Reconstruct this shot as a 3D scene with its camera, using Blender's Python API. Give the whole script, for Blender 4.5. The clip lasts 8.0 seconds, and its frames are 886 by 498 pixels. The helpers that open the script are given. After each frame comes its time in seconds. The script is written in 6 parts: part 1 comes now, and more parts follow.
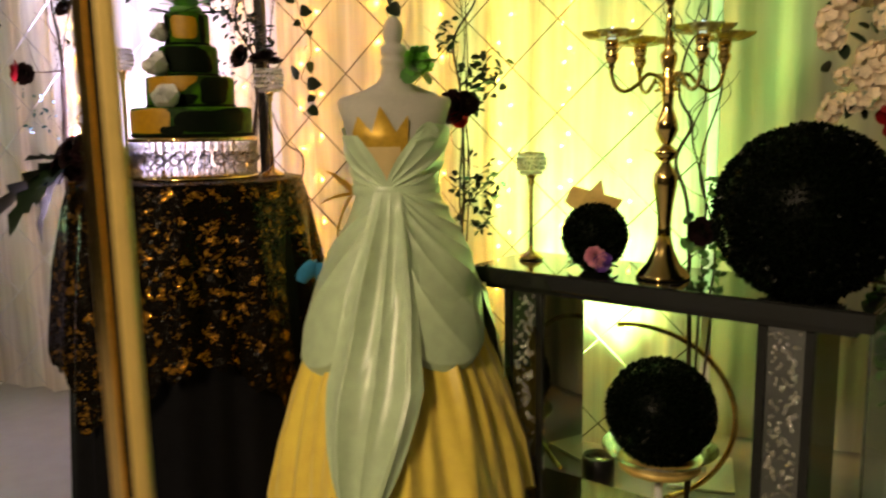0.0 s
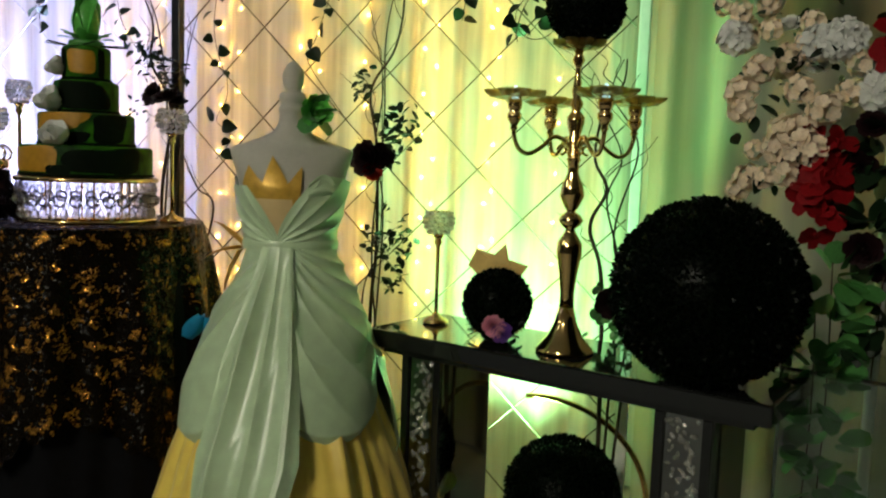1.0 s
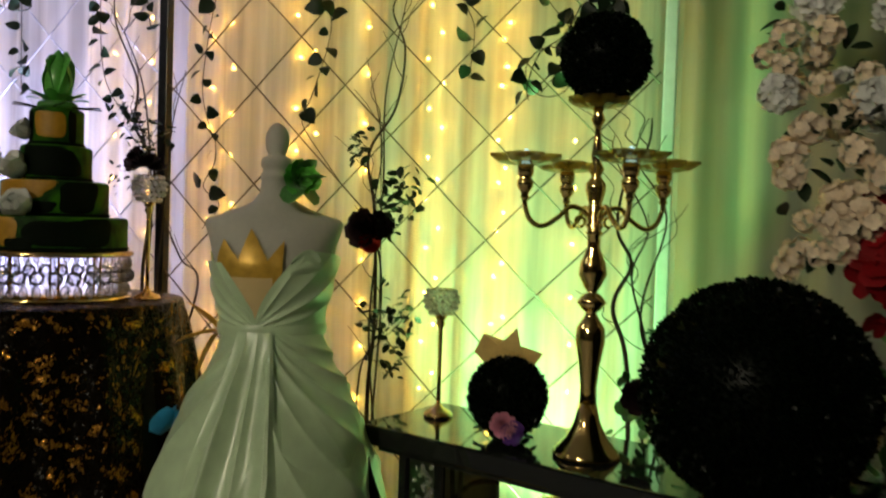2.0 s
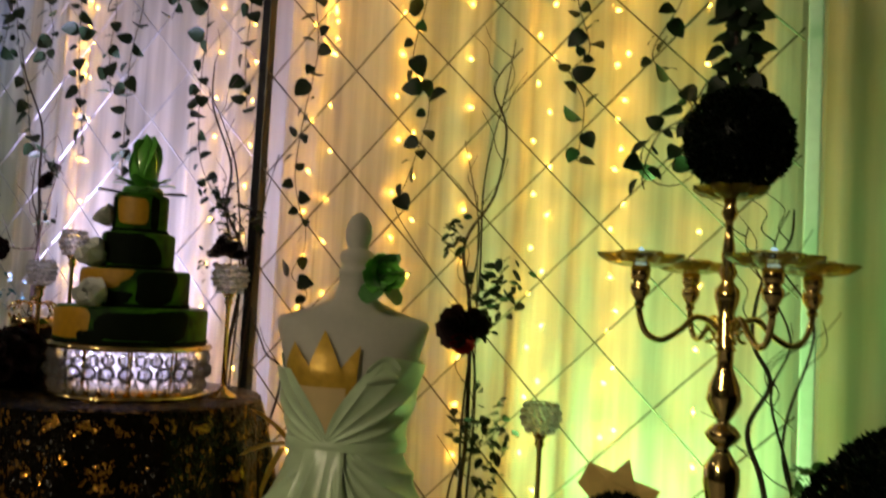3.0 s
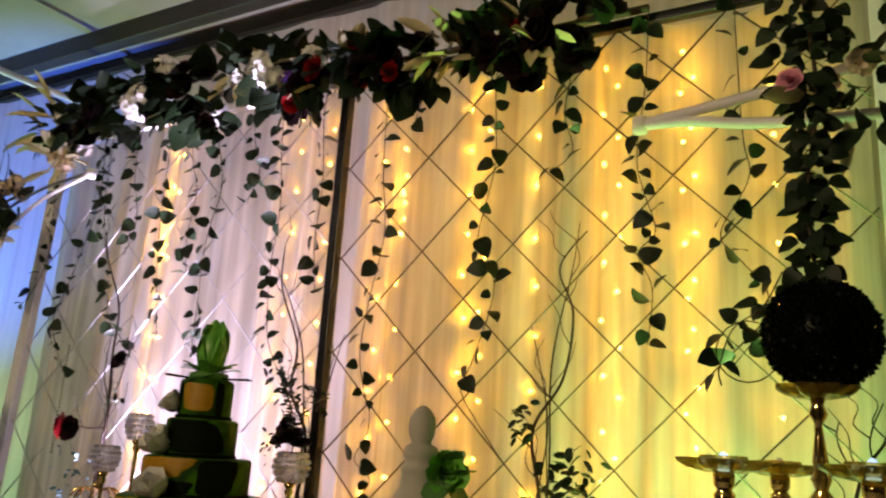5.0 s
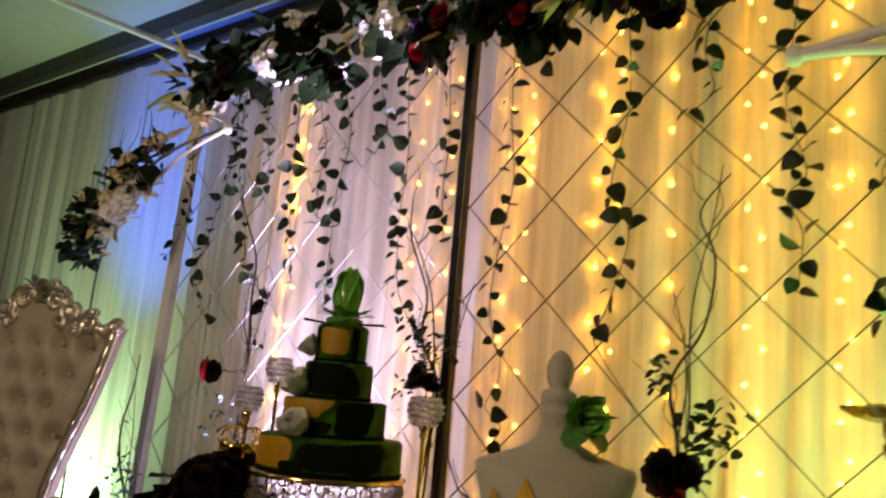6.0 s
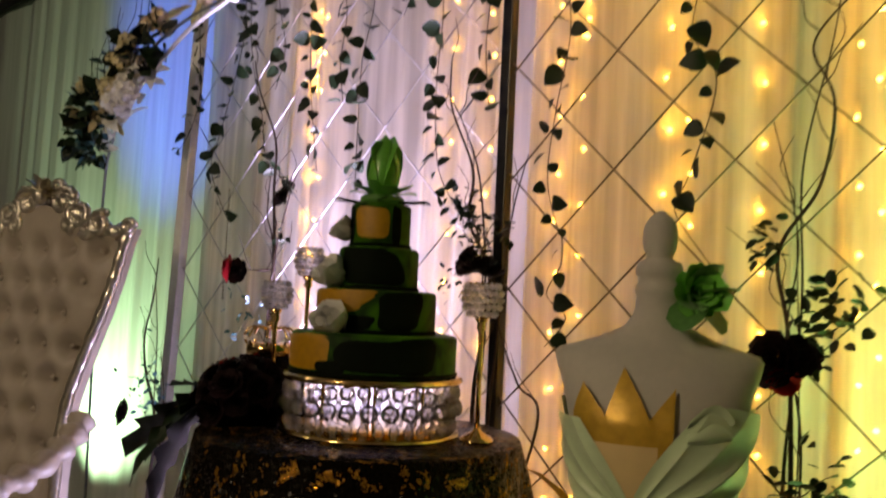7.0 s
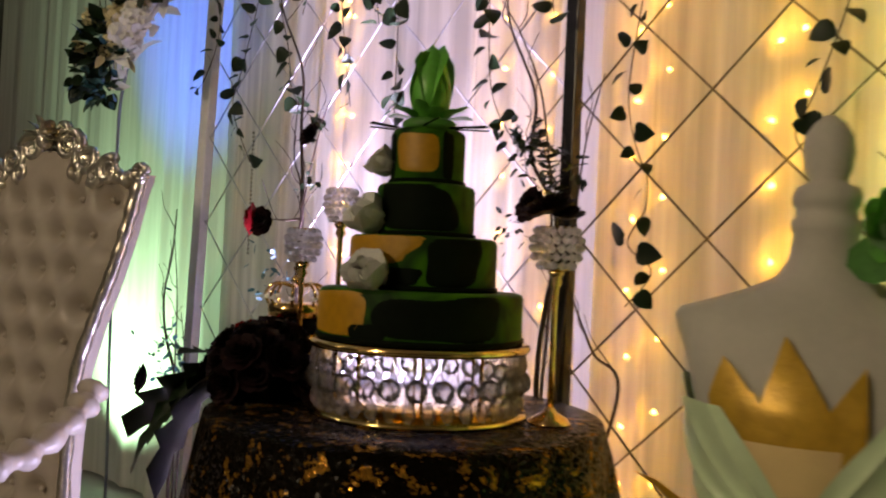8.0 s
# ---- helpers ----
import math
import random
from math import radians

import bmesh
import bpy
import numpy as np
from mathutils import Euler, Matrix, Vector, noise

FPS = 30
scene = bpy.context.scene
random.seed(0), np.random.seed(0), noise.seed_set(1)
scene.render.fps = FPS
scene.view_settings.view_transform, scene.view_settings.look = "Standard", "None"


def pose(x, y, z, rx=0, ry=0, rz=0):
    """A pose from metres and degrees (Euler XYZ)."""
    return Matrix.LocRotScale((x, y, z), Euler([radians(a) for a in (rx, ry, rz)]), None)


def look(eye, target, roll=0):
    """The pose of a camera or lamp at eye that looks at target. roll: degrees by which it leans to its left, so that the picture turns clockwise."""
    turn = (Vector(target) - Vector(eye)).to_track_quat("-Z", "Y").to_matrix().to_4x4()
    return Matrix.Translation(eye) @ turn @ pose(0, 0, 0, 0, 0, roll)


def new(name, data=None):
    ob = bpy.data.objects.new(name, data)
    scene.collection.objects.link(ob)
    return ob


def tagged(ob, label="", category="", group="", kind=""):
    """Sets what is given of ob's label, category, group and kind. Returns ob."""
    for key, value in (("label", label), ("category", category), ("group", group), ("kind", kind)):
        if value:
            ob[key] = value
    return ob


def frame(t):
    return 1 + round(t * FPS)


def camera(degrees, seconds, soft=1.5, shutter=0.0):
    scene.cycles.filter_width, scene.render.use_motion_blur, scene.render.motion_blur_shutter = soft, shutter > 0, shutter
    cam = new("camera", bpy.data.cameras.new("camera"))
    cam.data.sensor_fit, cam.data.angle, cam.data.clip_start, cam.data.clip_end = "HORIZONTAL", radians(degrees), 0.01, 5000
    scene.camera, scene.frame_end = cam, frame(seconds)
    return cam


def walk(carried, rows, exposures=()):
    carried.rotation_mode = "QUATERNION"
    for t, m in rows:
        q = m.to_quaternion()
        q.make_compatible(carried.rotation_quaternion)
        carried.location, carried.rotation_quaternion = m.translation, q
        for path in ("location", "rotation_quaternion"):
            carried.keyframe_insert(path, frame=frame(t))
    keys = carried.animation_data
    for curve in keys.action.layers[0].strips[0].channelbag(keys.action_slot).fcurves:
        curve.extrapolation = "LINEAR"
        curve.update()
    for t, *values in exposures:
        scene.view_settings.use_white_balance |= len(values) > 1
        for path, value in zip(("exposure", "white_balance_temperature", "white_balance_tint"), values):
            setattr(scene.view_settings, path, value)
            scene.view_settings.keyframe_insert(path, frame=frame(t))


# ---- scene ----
cam = camera(57.1, 8.0, soft=2.1, shutter=0.5)
PATH = [
    (0, (-0.157, 0.14, 1.247), (-0.757, 2.023, 0.94), -0.8),
    (0.5, (-0.079, 0.249, 1.256), (-0.619, 2.157, 0.998), 0.8),
    (1, (0.0, 0.34, 1.281), (-0.541, 2.254, 1.08), 2.0),
    (1.2, (0.004, 0.373, 1.288), (-0.537, 2.289, 1.103), 2.0),
    (2.3, (-0.072, 0.7, 1.321), (-0.703, 2.598, 1.317), 1.7),
    (2.5, (-0.086, 0.749, 1.329), (-0.776, 2.626, 1.35), 2.1),
    (3, (-0.092, 0.852, 1.373), (-0.942, 2.658, 1.493), 3.1),
    (3.5, (-0.144, 0.904, 1.407), (-1.038, 2.673, 1.676), 3.3),
    (4, (-0.163, 0.91, 1.439), (-1.057, 2.652, 1.848), 3.5),
    (4.2, (-0.164, 0.895, 1.45), (-1.056, 2.629, 1.895), 3.5),
    (5.3, (-0.082, 0.86, 1.445), (-1.146, 2.484, 1.925), 4.3),
    (5.5, (-0.08, 0.849, 1.431), (-1.21, 2.436, 1.883), 5.0),
    (6, (-0.155, 0.88, 1.42), (-1.383, 2.414, 1.79), 5.0),
    (6.5, (-0.302, 0.966, 1.41), (-1.563, 2.494, 1.685), 3.3),
    (7, (-0.424, 1.119, 1.373), (-1.707, 2.647, 1.515), 2.8),
    (7.5, (-0.527, 1.29, 1.356), (-1.862, 2.778, 1.41), 3.5),
    (8, (-0.696, 1.372, 1.352), (-2.047, 2.846, 1.394), 2.6),
]
EXPOSURE = [(0.0, 0.5, 8800, 17), (0.6, 0.2, 6800, 8), (1.2, 0.0, 6100, 4), (2.5, -0.55, 7300, 8), (3.5, -0.58, 8000, 11), (5.5, -0.14, 9300, 18), (6.5, -0.58, 9000, 20), (7.2, -0.4, 8500, 20), (8.0, -0.22, 8200, 17)]
walk(cam, [(t, look(eye, target, roll)) for t, eye, target, roll in PATH], EXPOSURE)

# ---- room light ----
world = bpy.data.worlds.new("world")
world.use_nodes = True
scene.world = world
world.node_tree.nodes["Background"].inputs[0].default_value = (0.5, 0.55, 0.6, 1)
world.node_tree.nodes["Background"].inputs[1].default_value = 0.004


def spot(name, eye, target, watts, colour, degrees=70, blend=0.8, size=0.05):
    data = bpy.data.lights.new(name, "SPOT")
    data.energy, data.color, data.spot_size, data.spot_blend, data.shadow_soft_size = watts, colour, radians(degrees), blend, size
    ob = new(name, data)
    ob.matrix_world = look(eye, target)
    return ob


def area(name, eye, target, watts, colour, size):
    data = bpy.data.lights.new(name, "AREA")
    data.energy, data.color, data.size = watts, colour, size
    ob = new(name, data)
    ob.matrix_world = look(eye, target)
    return ob


spot("uplight_green", (-0.46, 2.80, 0.14), (-0.52, 3.16, 1.10), 780, (0.36, 1.0, 0.34), 64, 1.0)
spot("uplight_violet", (-2.42, 2.82, 0.14), (-2.44, 3.16, 1.75), 3300, (0.52, 0.52, 1.0), 46, 1.0)
spot("uplight_chair", (-5.12, 3.15, 0.14), (-5.05, 3.62, 1.05), 560, (0.46, 1.0, 0.62), 104, 1.0)
spot("uplight_throne", (-2.50, 2.88, 0.14), (-3.12, 2.42, 0.80), 200, (0.50, 0.52, 1.0), 74, 1.0)
spot("uplight_blue", (-4.70, 1.60, 0.14), (-4.55, 3.62, 2.85), 2200, (0.02, 0.13, 1.0), 32, 1.0)
area("hall_lamp", (-1.9, -2.6, 3.40), (-1.2, 2.4, 0.7), 142, (1.0, 0.90, 0.70), 0.8)
# added fill from the left, only to brighten the throne's front
area("throne_fill", (-4.7, 0.2, 3.50), (-3.7, 2.4, 1.0), 12, (1.0, 0.93, 0.84), 0.4)


# ---- materials ----
def mat(name, colour, rough=0.6, metal=0.0, vary=0.15, scale=20.0, bump=0.0, bump_scale=80.0, sheen=0.0, coat=0.0, stretch=(1, 1, 1), each=0.0, spec=0.5):
    """A surface with colour that varies at two scales and a fine relief."""
    m = bpy.data.materials.new(name)
    m.use_nodes = True
    nodes, links = m.node_tree.nodes, m.node_tree.links
    p = nodes["Principled BSDF"]
    p.inputs["Roughness"].default_value, p.inputs["Metallic"].default_value = rough, metal
    p.inputs["Sheen Weight"].default_value, p.inputs["Coat Weight"].default_value = sheen, coat
    p.inputs["Specular IOR Level"].default_value = spec
    tex = nodes.new("ShaderNodeTexCoord")
    space = nodes.new("ShaderNodeMapping")
    space.inputs["Scale"].default_value = stretch
    links.new(tex.outputs["Object"], space.inputs["Vector"])
    big, small = nodes.new("ShaderNodeTexNoise"), nodes.new("ShaderNodeTexNoise")
    big.inputs["Scale"].default_value, small.inputs["Scale"].default_value = scale * 0.25, scale * 2.0
    big.inputs["Detail"].default_value = 3
    for n in (big, small):
        links.new(space.outputs[0], n.inputs["Vector"])
    mix = nodes.new("ShaderNodeMath")
    mix.operation = "ADD"
    links.new(big.outputs["Fac"], mix.inputs[0]), links.new(small.outputs["Fac"], mix.inputs[1])
    ramp = nodes.new("ShaderNodeValToRGB")
    ramp.color_ramp.elements[0].position, ramp.color_ramp.elements[1].position = 0.3, 0.7
    half = nodes.new("ShaderNodeMath")
    half.operation, half.inputs[1].default_value = "MULTIPLY", 0.5
    links.new(mix.outputs[0], half.inputs[0]), links.new(half.outputs[0], ramp.inputs[0])
    c = Vector(colour)
    ramp.color_ramp.elements[0].color = (*(c * (1 - vary)), 1)
    ramp.color_ramp.elements[1].color = (*[min(v * (1 + vary), 0.95) for v in c], 1)
    out = ramp.outputs[0]
    if each:
        info, hsv, add = nodes.new("ShaderNodeObjectInfo"), nodes.new("ShaderNodeHueSaturation"), nodes.new("ShaderNodeMapRange")
        geo, plus = nodes.new("ShaderNodeNewGeometry"), nodes.new("ShaderNodeMath")
        plus.operation = "ADD"
        links.new(info.outputs["Random"], plus.inputs[0]), links.new(geo.outputs["Random Per Island"], plus.inputs[1])
        add.inputs["From Max"].default_value = 2.0
        add.inputs["To Min"].default_value, add.inputs["To Max"].default_value = 1 - each, 1 + each
        links.new(plus.outputs[0], add.inputs["Value"]), links.new(add.outputs[0], hsv.inputs["Value"])
        links.new(out, hsv.inputs["Color"])
        out = hsv.outputs[0]
    links.new(out, p.inputs["Base Color"])
    if bump:
        n, b = nodes.new("ShaderNodeTexNoise"), nodes.new("ShaderNodeBump")
        n.inputs["Scale"].default_value, n.inputs["Detail"].default_value = bump_scale, 4
        b.inputs["Strength"].default_value, b.inputs["Distance"].default_value = bump, 0.01
        links.new(space.outputs[0], n.inputs["Vector"]), links.new(n.outputs["Fac"], b.inputs["Height"])
        links.new(b.outputs[0], p.inputs["Normal"])
    return m


def glow(name, colour, strength):
    m = bpy.data.materials.new(name)
    m.use_nodes = True
    p = m.node_tree.nodes["Principled BSDF"]
    p.inputs["Base Color"].default_value = (0.8, 0.8, 0.8, 1)
    p.inputs["Emission Color"].default_value, p.inputs["Emission Strength"].default_value = (*colour, 1), strength
    return m


def sheer(name, colour, clear, through_share, thin=0.66):
    """Thin voile: part of the light goes straight through, part is spread on either side."""
    m = bpy.data.materials.new(name)
    m.use_nodes = True
    nodes, links = m.node_tree.nodes, m.node_tree.links
    nodes.remove(nodes["Principled BSDF"])
    d, t, s = nodes.new("ShaderNodeBsdfDiffuse"), nodes.new("ShaderNodeBsdfTranslucent"), nodes.new("ShaderNodeBsdfTransparent")
    tex, n, ramp = nodes.new("ShaderNodeTexCoord"), nodes.new("ShaderNodeTexNoise"), nodes.new("ShaderNodeValToRGB")
    space = nodes.new("ShaderNodeMapping")
    space.inputs["Scale"].default_value = (26, 26, 1.2)
    links.new(tex.outputs["Object"], space.inputs[0]), links.new(space.outputs[0], n.inputs["Vector"])
    n.inputs["Scale"].default_value, n.inputs["Detail"].default_value = 1.0, 5
    links.new(n.outputs["Fac"], ramp.inputs[0])
    # vertical streaks darkened by thin paint the folds' light and dark bands into the colour
    ramp.color_ramp.elements[0].position, ramp.color_ramp.elements[1].position = 0.35, 0.7
    ramp.color_ramp.elements[0].color = (*[v * thin for v in colour], 1)
    ramp.color_ramp.elements[1].color = (*colour, 1)
    for b in (d, t):
        links.new(ramp.outputs[0], b.inputs["Color"])
    a, b = nodes.new("ShaderNodeMixShader"), nodes.new("ShaderNodeMixShader")
    a.inputs[0].default_value, b.inputs[0].default_value = through_share, clear
    links.new(d.outputs[0], a.inputs[1]), links.new(t.outputs[0], a.inputs[2])
    links.new(a.outputs[0], b.inputs[1]), links.new(s.outputs[0], b.inputs[2])
    links.new(b.outputs[0], nodes["Material Output"].inputs[0])
    return m


def glass(name, colour=(1, 1, 1), rough=0.02):
    m = bpy.data.materials.new(name)
    m.use_nodes = True
    p = m.node_tree.nodes["Principled BSDF"]
    p.inputs["Base Color"].default_value, p.inputs["Roughness"].default_value = (*colour, 1), rough
    p.inputs["Transmission Weight"].default_value, p.inputs["IOR"].default_value = 1.0, 1.5
    return m


M_FLOOR = mat("pale_floor", (0.28, 0.28, 0.29), 0.35, vary=0.1, scale=6, bump=0.05, bump_scale=30)
M_CEIL = mat("ceiling_paint", (0.26, 0.25, 0.235), 0.8, vary=0.06, scale=4, bump=0.05)
M_WALL = mat("hall_wall_paint", (0.07, 0.065, 0.06), 0.8, vary=0.1, scale=5, bump=0.1)
M_BEAM = mat("dark_beam_wood", (0.010, 0.008, 0.007), 0.5, vary=0.3, scale=8, bump=0.1)
M_BLACKMETAL = mat("black_metal", (0.02, 0.02, 0.022), 0.35, 0.6, vary=0.3, scale=30)
M_WHITEMETAL = mat("white_metal", (0.78, 0.78, 0.78), 0.4, vary=0.08, scale=20, bump=0.03)
M_CORD = mat("bronze_cord", (0.10, 0.075, 0.05), 0.5, 0.2, vary=0.3, scale=60, bump=0.2, bump_scale=400)
# paler copy of the cord: the uplight's gleam is put into its colour
M_LITCORD = mat("lit_cord", (0.50, 0.50, 0.53), 0.35, 0.6, vary=0.3, scale=60, bump=0.2, bump_scale=400)
M_SHEER = sheer("voile", (0.86, 0.83, 0.77), 0.20, 0.70)
M_DRAPE = sheer("backing_drape", (0.52, 0.53, 0.52), 0.0, 0.2, 0.82)
M_SIDEDRAPE = sheer("side_drape", (0.40, 0.40, 0.33), 0.0, 0.15, 0.85)
M_BULB = glow("warm_bulb", (1.0, 0.50, 0.065), 118)
M_WIRE = mat("clear_wire", (0.25, 0.2, 0.12), 0.4, vary=0.1)
M_GOLD = mat("polished_gold", (0.83, 0.55, 0.22), 0.14, 1.0, vary=0.12, scale=25, bump=0.03, bump_scale=60)
M_ROSEGOLD = mat("rose_gold", (0.92, 0.64, 0.24), 0.12, 1.0, vary=0.12, scale=25, bump=0.03, bump_scale=60)
M_IVORY = mat("form_jersey", (0.46, 0.44, 0.38), 0.75, vary=0.05, scale=40, bump=0.08, bump_scale=500)
M_SATIN_GREEN = mat("pale_green_satin", (0.50, 0.64, 0.40), 0.30, vary=0.12, scale=12, bump=0.12, bump_scale=25, sheen=0.15)
M_SATIN_GOLD = mat("golden_satin", (0.94, 0.66, 0.12), 0.36, vary=0.12, scale=12, bump=0.12, bump_scale=25, sheen=0.3)
M_SATIN_CREAM = mat("pale_gold_satin", (0.70, 0.52, 0.24), 0.36, vary=0.1, scale=12, bump=0.1, bump_scale=25, sheen=0.3)
M_BLACKCLOTH = mat("black_cloth", (0.004, 0.004, 0.005), 0.9, vary=0.3, scale=20, bump=0.1, spec=0.1)
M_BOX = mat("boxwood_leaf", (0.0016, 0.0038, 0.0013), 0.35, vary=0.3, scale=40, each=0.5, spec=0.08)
M_LEAF = mat("ivy_leaf", (0.008, 0.021, 0.007), 0.45, vary=0.3, scale=30, each=0.4, spec=0.25, bump=0.1, bump_scale=60)
M_MIRROR = mat("mirror_panel", (0.26, 0.27, 0.25), 0.03, 1.0, vary=0.04, scale=5)
M_CAKE_GREEN = mat("green_fondant", (0.05, 0.20, 0.03), 0.5, vary=0.15, scale=20, bump=0.05)
# dark icing of borders and sticks, also the painted shade on the tiers
M_CAKE_DARK = mat("dark_fondant_and_shade", (0.003, 0.006, 0.0025), 0.7, vary=0.2, scale=20, bump=0.05, spec=0.06)
M_CAKE_GOLD = mat("gold_fondant", (0.38, 0.19, 0.006), 0.5, vary=0.2, scale=30, bump=0.06)
M_CREAM = mat("cream_leather", (0.40, 0.35, 0.295), 0.42, vary=0.06, scale=15, bump=0.05, bump_scale=200)
M_SILVERLEAF = mat("antique_silver_leaf", (0.62, 0.58, 0.50), 0.28, 0.9, vary=0.3, scale=40, bump=0.2, bump_scale=70)


def crystal(name, colour, soft=0.16):
    """Cut crystal in small pieces: clear, a little milky inside, with glossy facets."""
    m = bpy.data.materials.new(name)
    m.use_nodes = True
    nodes, links = m.node_tree.nodes, m.node_tree.links
    nodes.remove(nodes["Principled BSDF"])
    clear, milk, shine, fr = [nodes.new("ShaderNode" + k) for k in ("BsdfTransparent", "BsdfTranslucent", "BsdfGlossy", "Fresnel")]
    clear.inputs[0].default_value = (*colour, 1)
    milk.inputs[0].default_value = (*colour, 1)
    shine.inputs["Roughness"].default_value = 0.06
    fr.inputs[0].default_value = 1.5
    a, b = nodes.new("ShaderNodeMixShader"), nodes.new("ShaderNodeMixShader")
    a.inputs[0].default_value = soft
    links.new(clear.outputs[0], a.inputs[1]), links.new(milk.outputs[0], a.inputs[2])
    links.new(fr.outputs[0], b.inputs[0]), links.new(a.outputs[0], b.inputs[1]), links.new(shine.outputs[0], b.inputs[2])
    links.new(b.outputs[0], nodes["Material Output"].inputs[0])
    return m


M_CRYSTAL = crystal("cut_crystal", (0.90, 0.90, 0.92))
M_AMBER = crystal("amber_crystal", (0.95, 0.78, 0.36), 0.3)


# ---- builders ----
def part(name, bm, material, parent=None, label="", smooth=True):
    mesh = bpy.data.meshes.new(name)
    bm.to_mesh(mesh)
    bm.free()
    if smooth:
        for f in mesh.polygons:
            f.use_smooth = True
    mesh.materials.append(material)
    ob = new(name, mesh)
    ob.parent = parent
    if label:
        ob["label"] = label
    return ob


def thing(name, label, category, group="", place=(0, 0, 0), turn=0):
    ob = tagged(new(name), label, category, group)
    ob.matrix_world = pose(*place, 0, 0, turn)
    return ob


def lathe(profile, seg=32, bm=None, at=(0, 0, 0), wave=None):
    """A body of revolution from (radius, height) pairs. wave(angle, k, r, z): an offset radius."""
    bm = bm or bmesh.new()
    rings = []
    for k, (r, z) in enumerate(profile):
        ring = []
        for i in range(seg):
            a = 2 * math.pi * i / seg
            rr = r if wave is None else wave(a, k, r, z)
            ring.append(bm.verts.new((at[0] + rr * math.cos(a), at[1] + rr * math.sin(a), at[2] + z)))
        rings.append(ring)
    for lo, hi in zip(rings, rings[1:]):
        for i in range(seg):
            j = (i + 1) % seg
            bm.faces.new((lo[i], lo[j], hi[j], hi[i]))
    if profile[0][0] > 1e-4:
        bm.faces.new(rings[0][::-1])
    if profile[-1][0] > 1e-4:
        bm.faces.new(rings[-1])
    return bm


def tube(points, radius, seg=6, bm=None, caps=True):
    """A tube along points; radius is a number or one per point."""
    bm = bm or bmesh.new()
    pts = [Vector(p) for p in points]
    radii = radius if isinstance(radius, (list, tuple)) else [radius] * len(pts)
    side = None
    rings = []
    for k, p in enumerate(pts):
        d = (pts[min(k + 1, len(pts) - 1)] - pts[max(k - 1, 0)]).normalized()
        if side is None:
            side = d.orthogonal().normalized()
        side = (side - d * side.dot(d)).normalized()
        up = d.cross(side)
        rings.append([bm.verts.new(p + radii[k] * (math.cos(2 * math.pi * i / seg) * side + math.sin(2 * math.pi * i / seg) * up)) for i in range(seg)])
    for lo, hi in zip(rings, rings[1:]):
        for i in range(seg):
            j = (i + 1) % seg
            bm.faces.new((lo[i], lo[j], hi[j], hi[i]))
    if caps:
        bm.faces.new(rings[0][::-1]), bm.faces.new(rings[-1])
    return bm


def box(centre, size, bm=None, bevel=0.0, turn=0):
    bm2 = bmesh.new()
    bmesh.ops.create_cube(bm2, size=1.0, matrix=pose(*centre, 0, 0, turn) @ Matrix.Diagonal((*size, 1)))
    if bevel:
        bmesh.ops.bevel(bm2, geom=bm2.edges[:], offset=bevel, segments=2, affect="EDGES", profile=0.6)
    if bm is None:
        return bm2
    tmp = bpy.data.meshes.new("tmp")
    bm2.to_mesh(tmp)
    bm2.free()
    bm.from_mesh(tmp)
    bpy.data.meshes.remove(tmp)
    return bm


def ball(centre, radius, bm=None, sub=3):
    bm = bm or bmesh.new()
    bmesh.ops.create_icosphere(bm, subdivisions=sub, radius=radius, matrix=Matrix.Translation(centre))
    return bm


def folds(x, seed, width):
    """The depth of hanging folds at x, from about -1 to 1."""
    w = 2 * math.pi / width
    u = x + 0.35 * width * math.sin(w * 0.23 * x + seed)
    return 0.6 * math.sin(w * u + seed * 2.1) + 0.3 * math.sin(2.13 * w * u + seed) + 0.25 * math.sin(0.37 * w * u + 3 * seed)


def curtain(name, a, b, z0, z1, depth, width, seed, material, step=0.012):
    """A hanging cloth from plan point a to b, with vertical folds."""
    bm = bmesh.new()
    a, b = Vector(a), Vector(b)
    d = (b - a)
    length = d.length
    d.normalize()
    side = Vector((-d.y, d.x))
    n = int(length / step)
    rows = 9
    grid = []
    for j in range(rows):
        v = j / (rows - 1)
        z = z0 + (z1 - z0) * v
        row = []
        for i in range(n + 1):
            s = length * i / n
            k = folds(s + 0.02 * math.sin(3 * v + s), seed, width) * depth * (1.15 - 0.45 * v)
            p = a + d * s + side * k
            row.append(bm.verts.new((p.x, p.y, z)))
        grid.append(row)
    for lo, hi in zip(grid, grid[1:]):
        for i in range(n):
            bm.faces.new((lo[i], lo[i + 1], hi[i + 1], hi[i]))
    ob = part(name, bm, material)
    return tagged(ob, kind="structure")


# ---- the hall ----
def setting(name, bm, material):
    return tagged(part(name, bm, material, smooth=False), kind="structure")


setting("floor", box((-1.5, 0, -0.05), (12, 8.0, 0.1)), M_FLOOR)
setting("ceiling", box((-1.5, 0, 3.65), (12.4, 8.4, 0.1)), M_CEIL)
setting("wall_north", box((-1.5, 4.05, 1.80), (12, 0.1, 3.60)), M_WALL)
setting("wall_south", box((-1.5, -4.05, 1.80), (12, 0.1, 3.60)), M_WALL)
setting("wall_east", box((4.55, 0, 1.80), (0.1, 8.2, 3.60)), M_WALL)
setting("wall_west", box((-7.55, 0, 1.80), (0.1, 8.2, 3.60)), M_WALL)
setting("ceiling_beam", box((-4.2, 3.42, 3.545), (6.4, 0.08, 0.105), bevel=0.008), M_BEAM)
setting("curtain_track", box((-1.5, 3.62, 3.48), (11.8, 0.05, 0.03), bevel=0.004), M_BEAM)

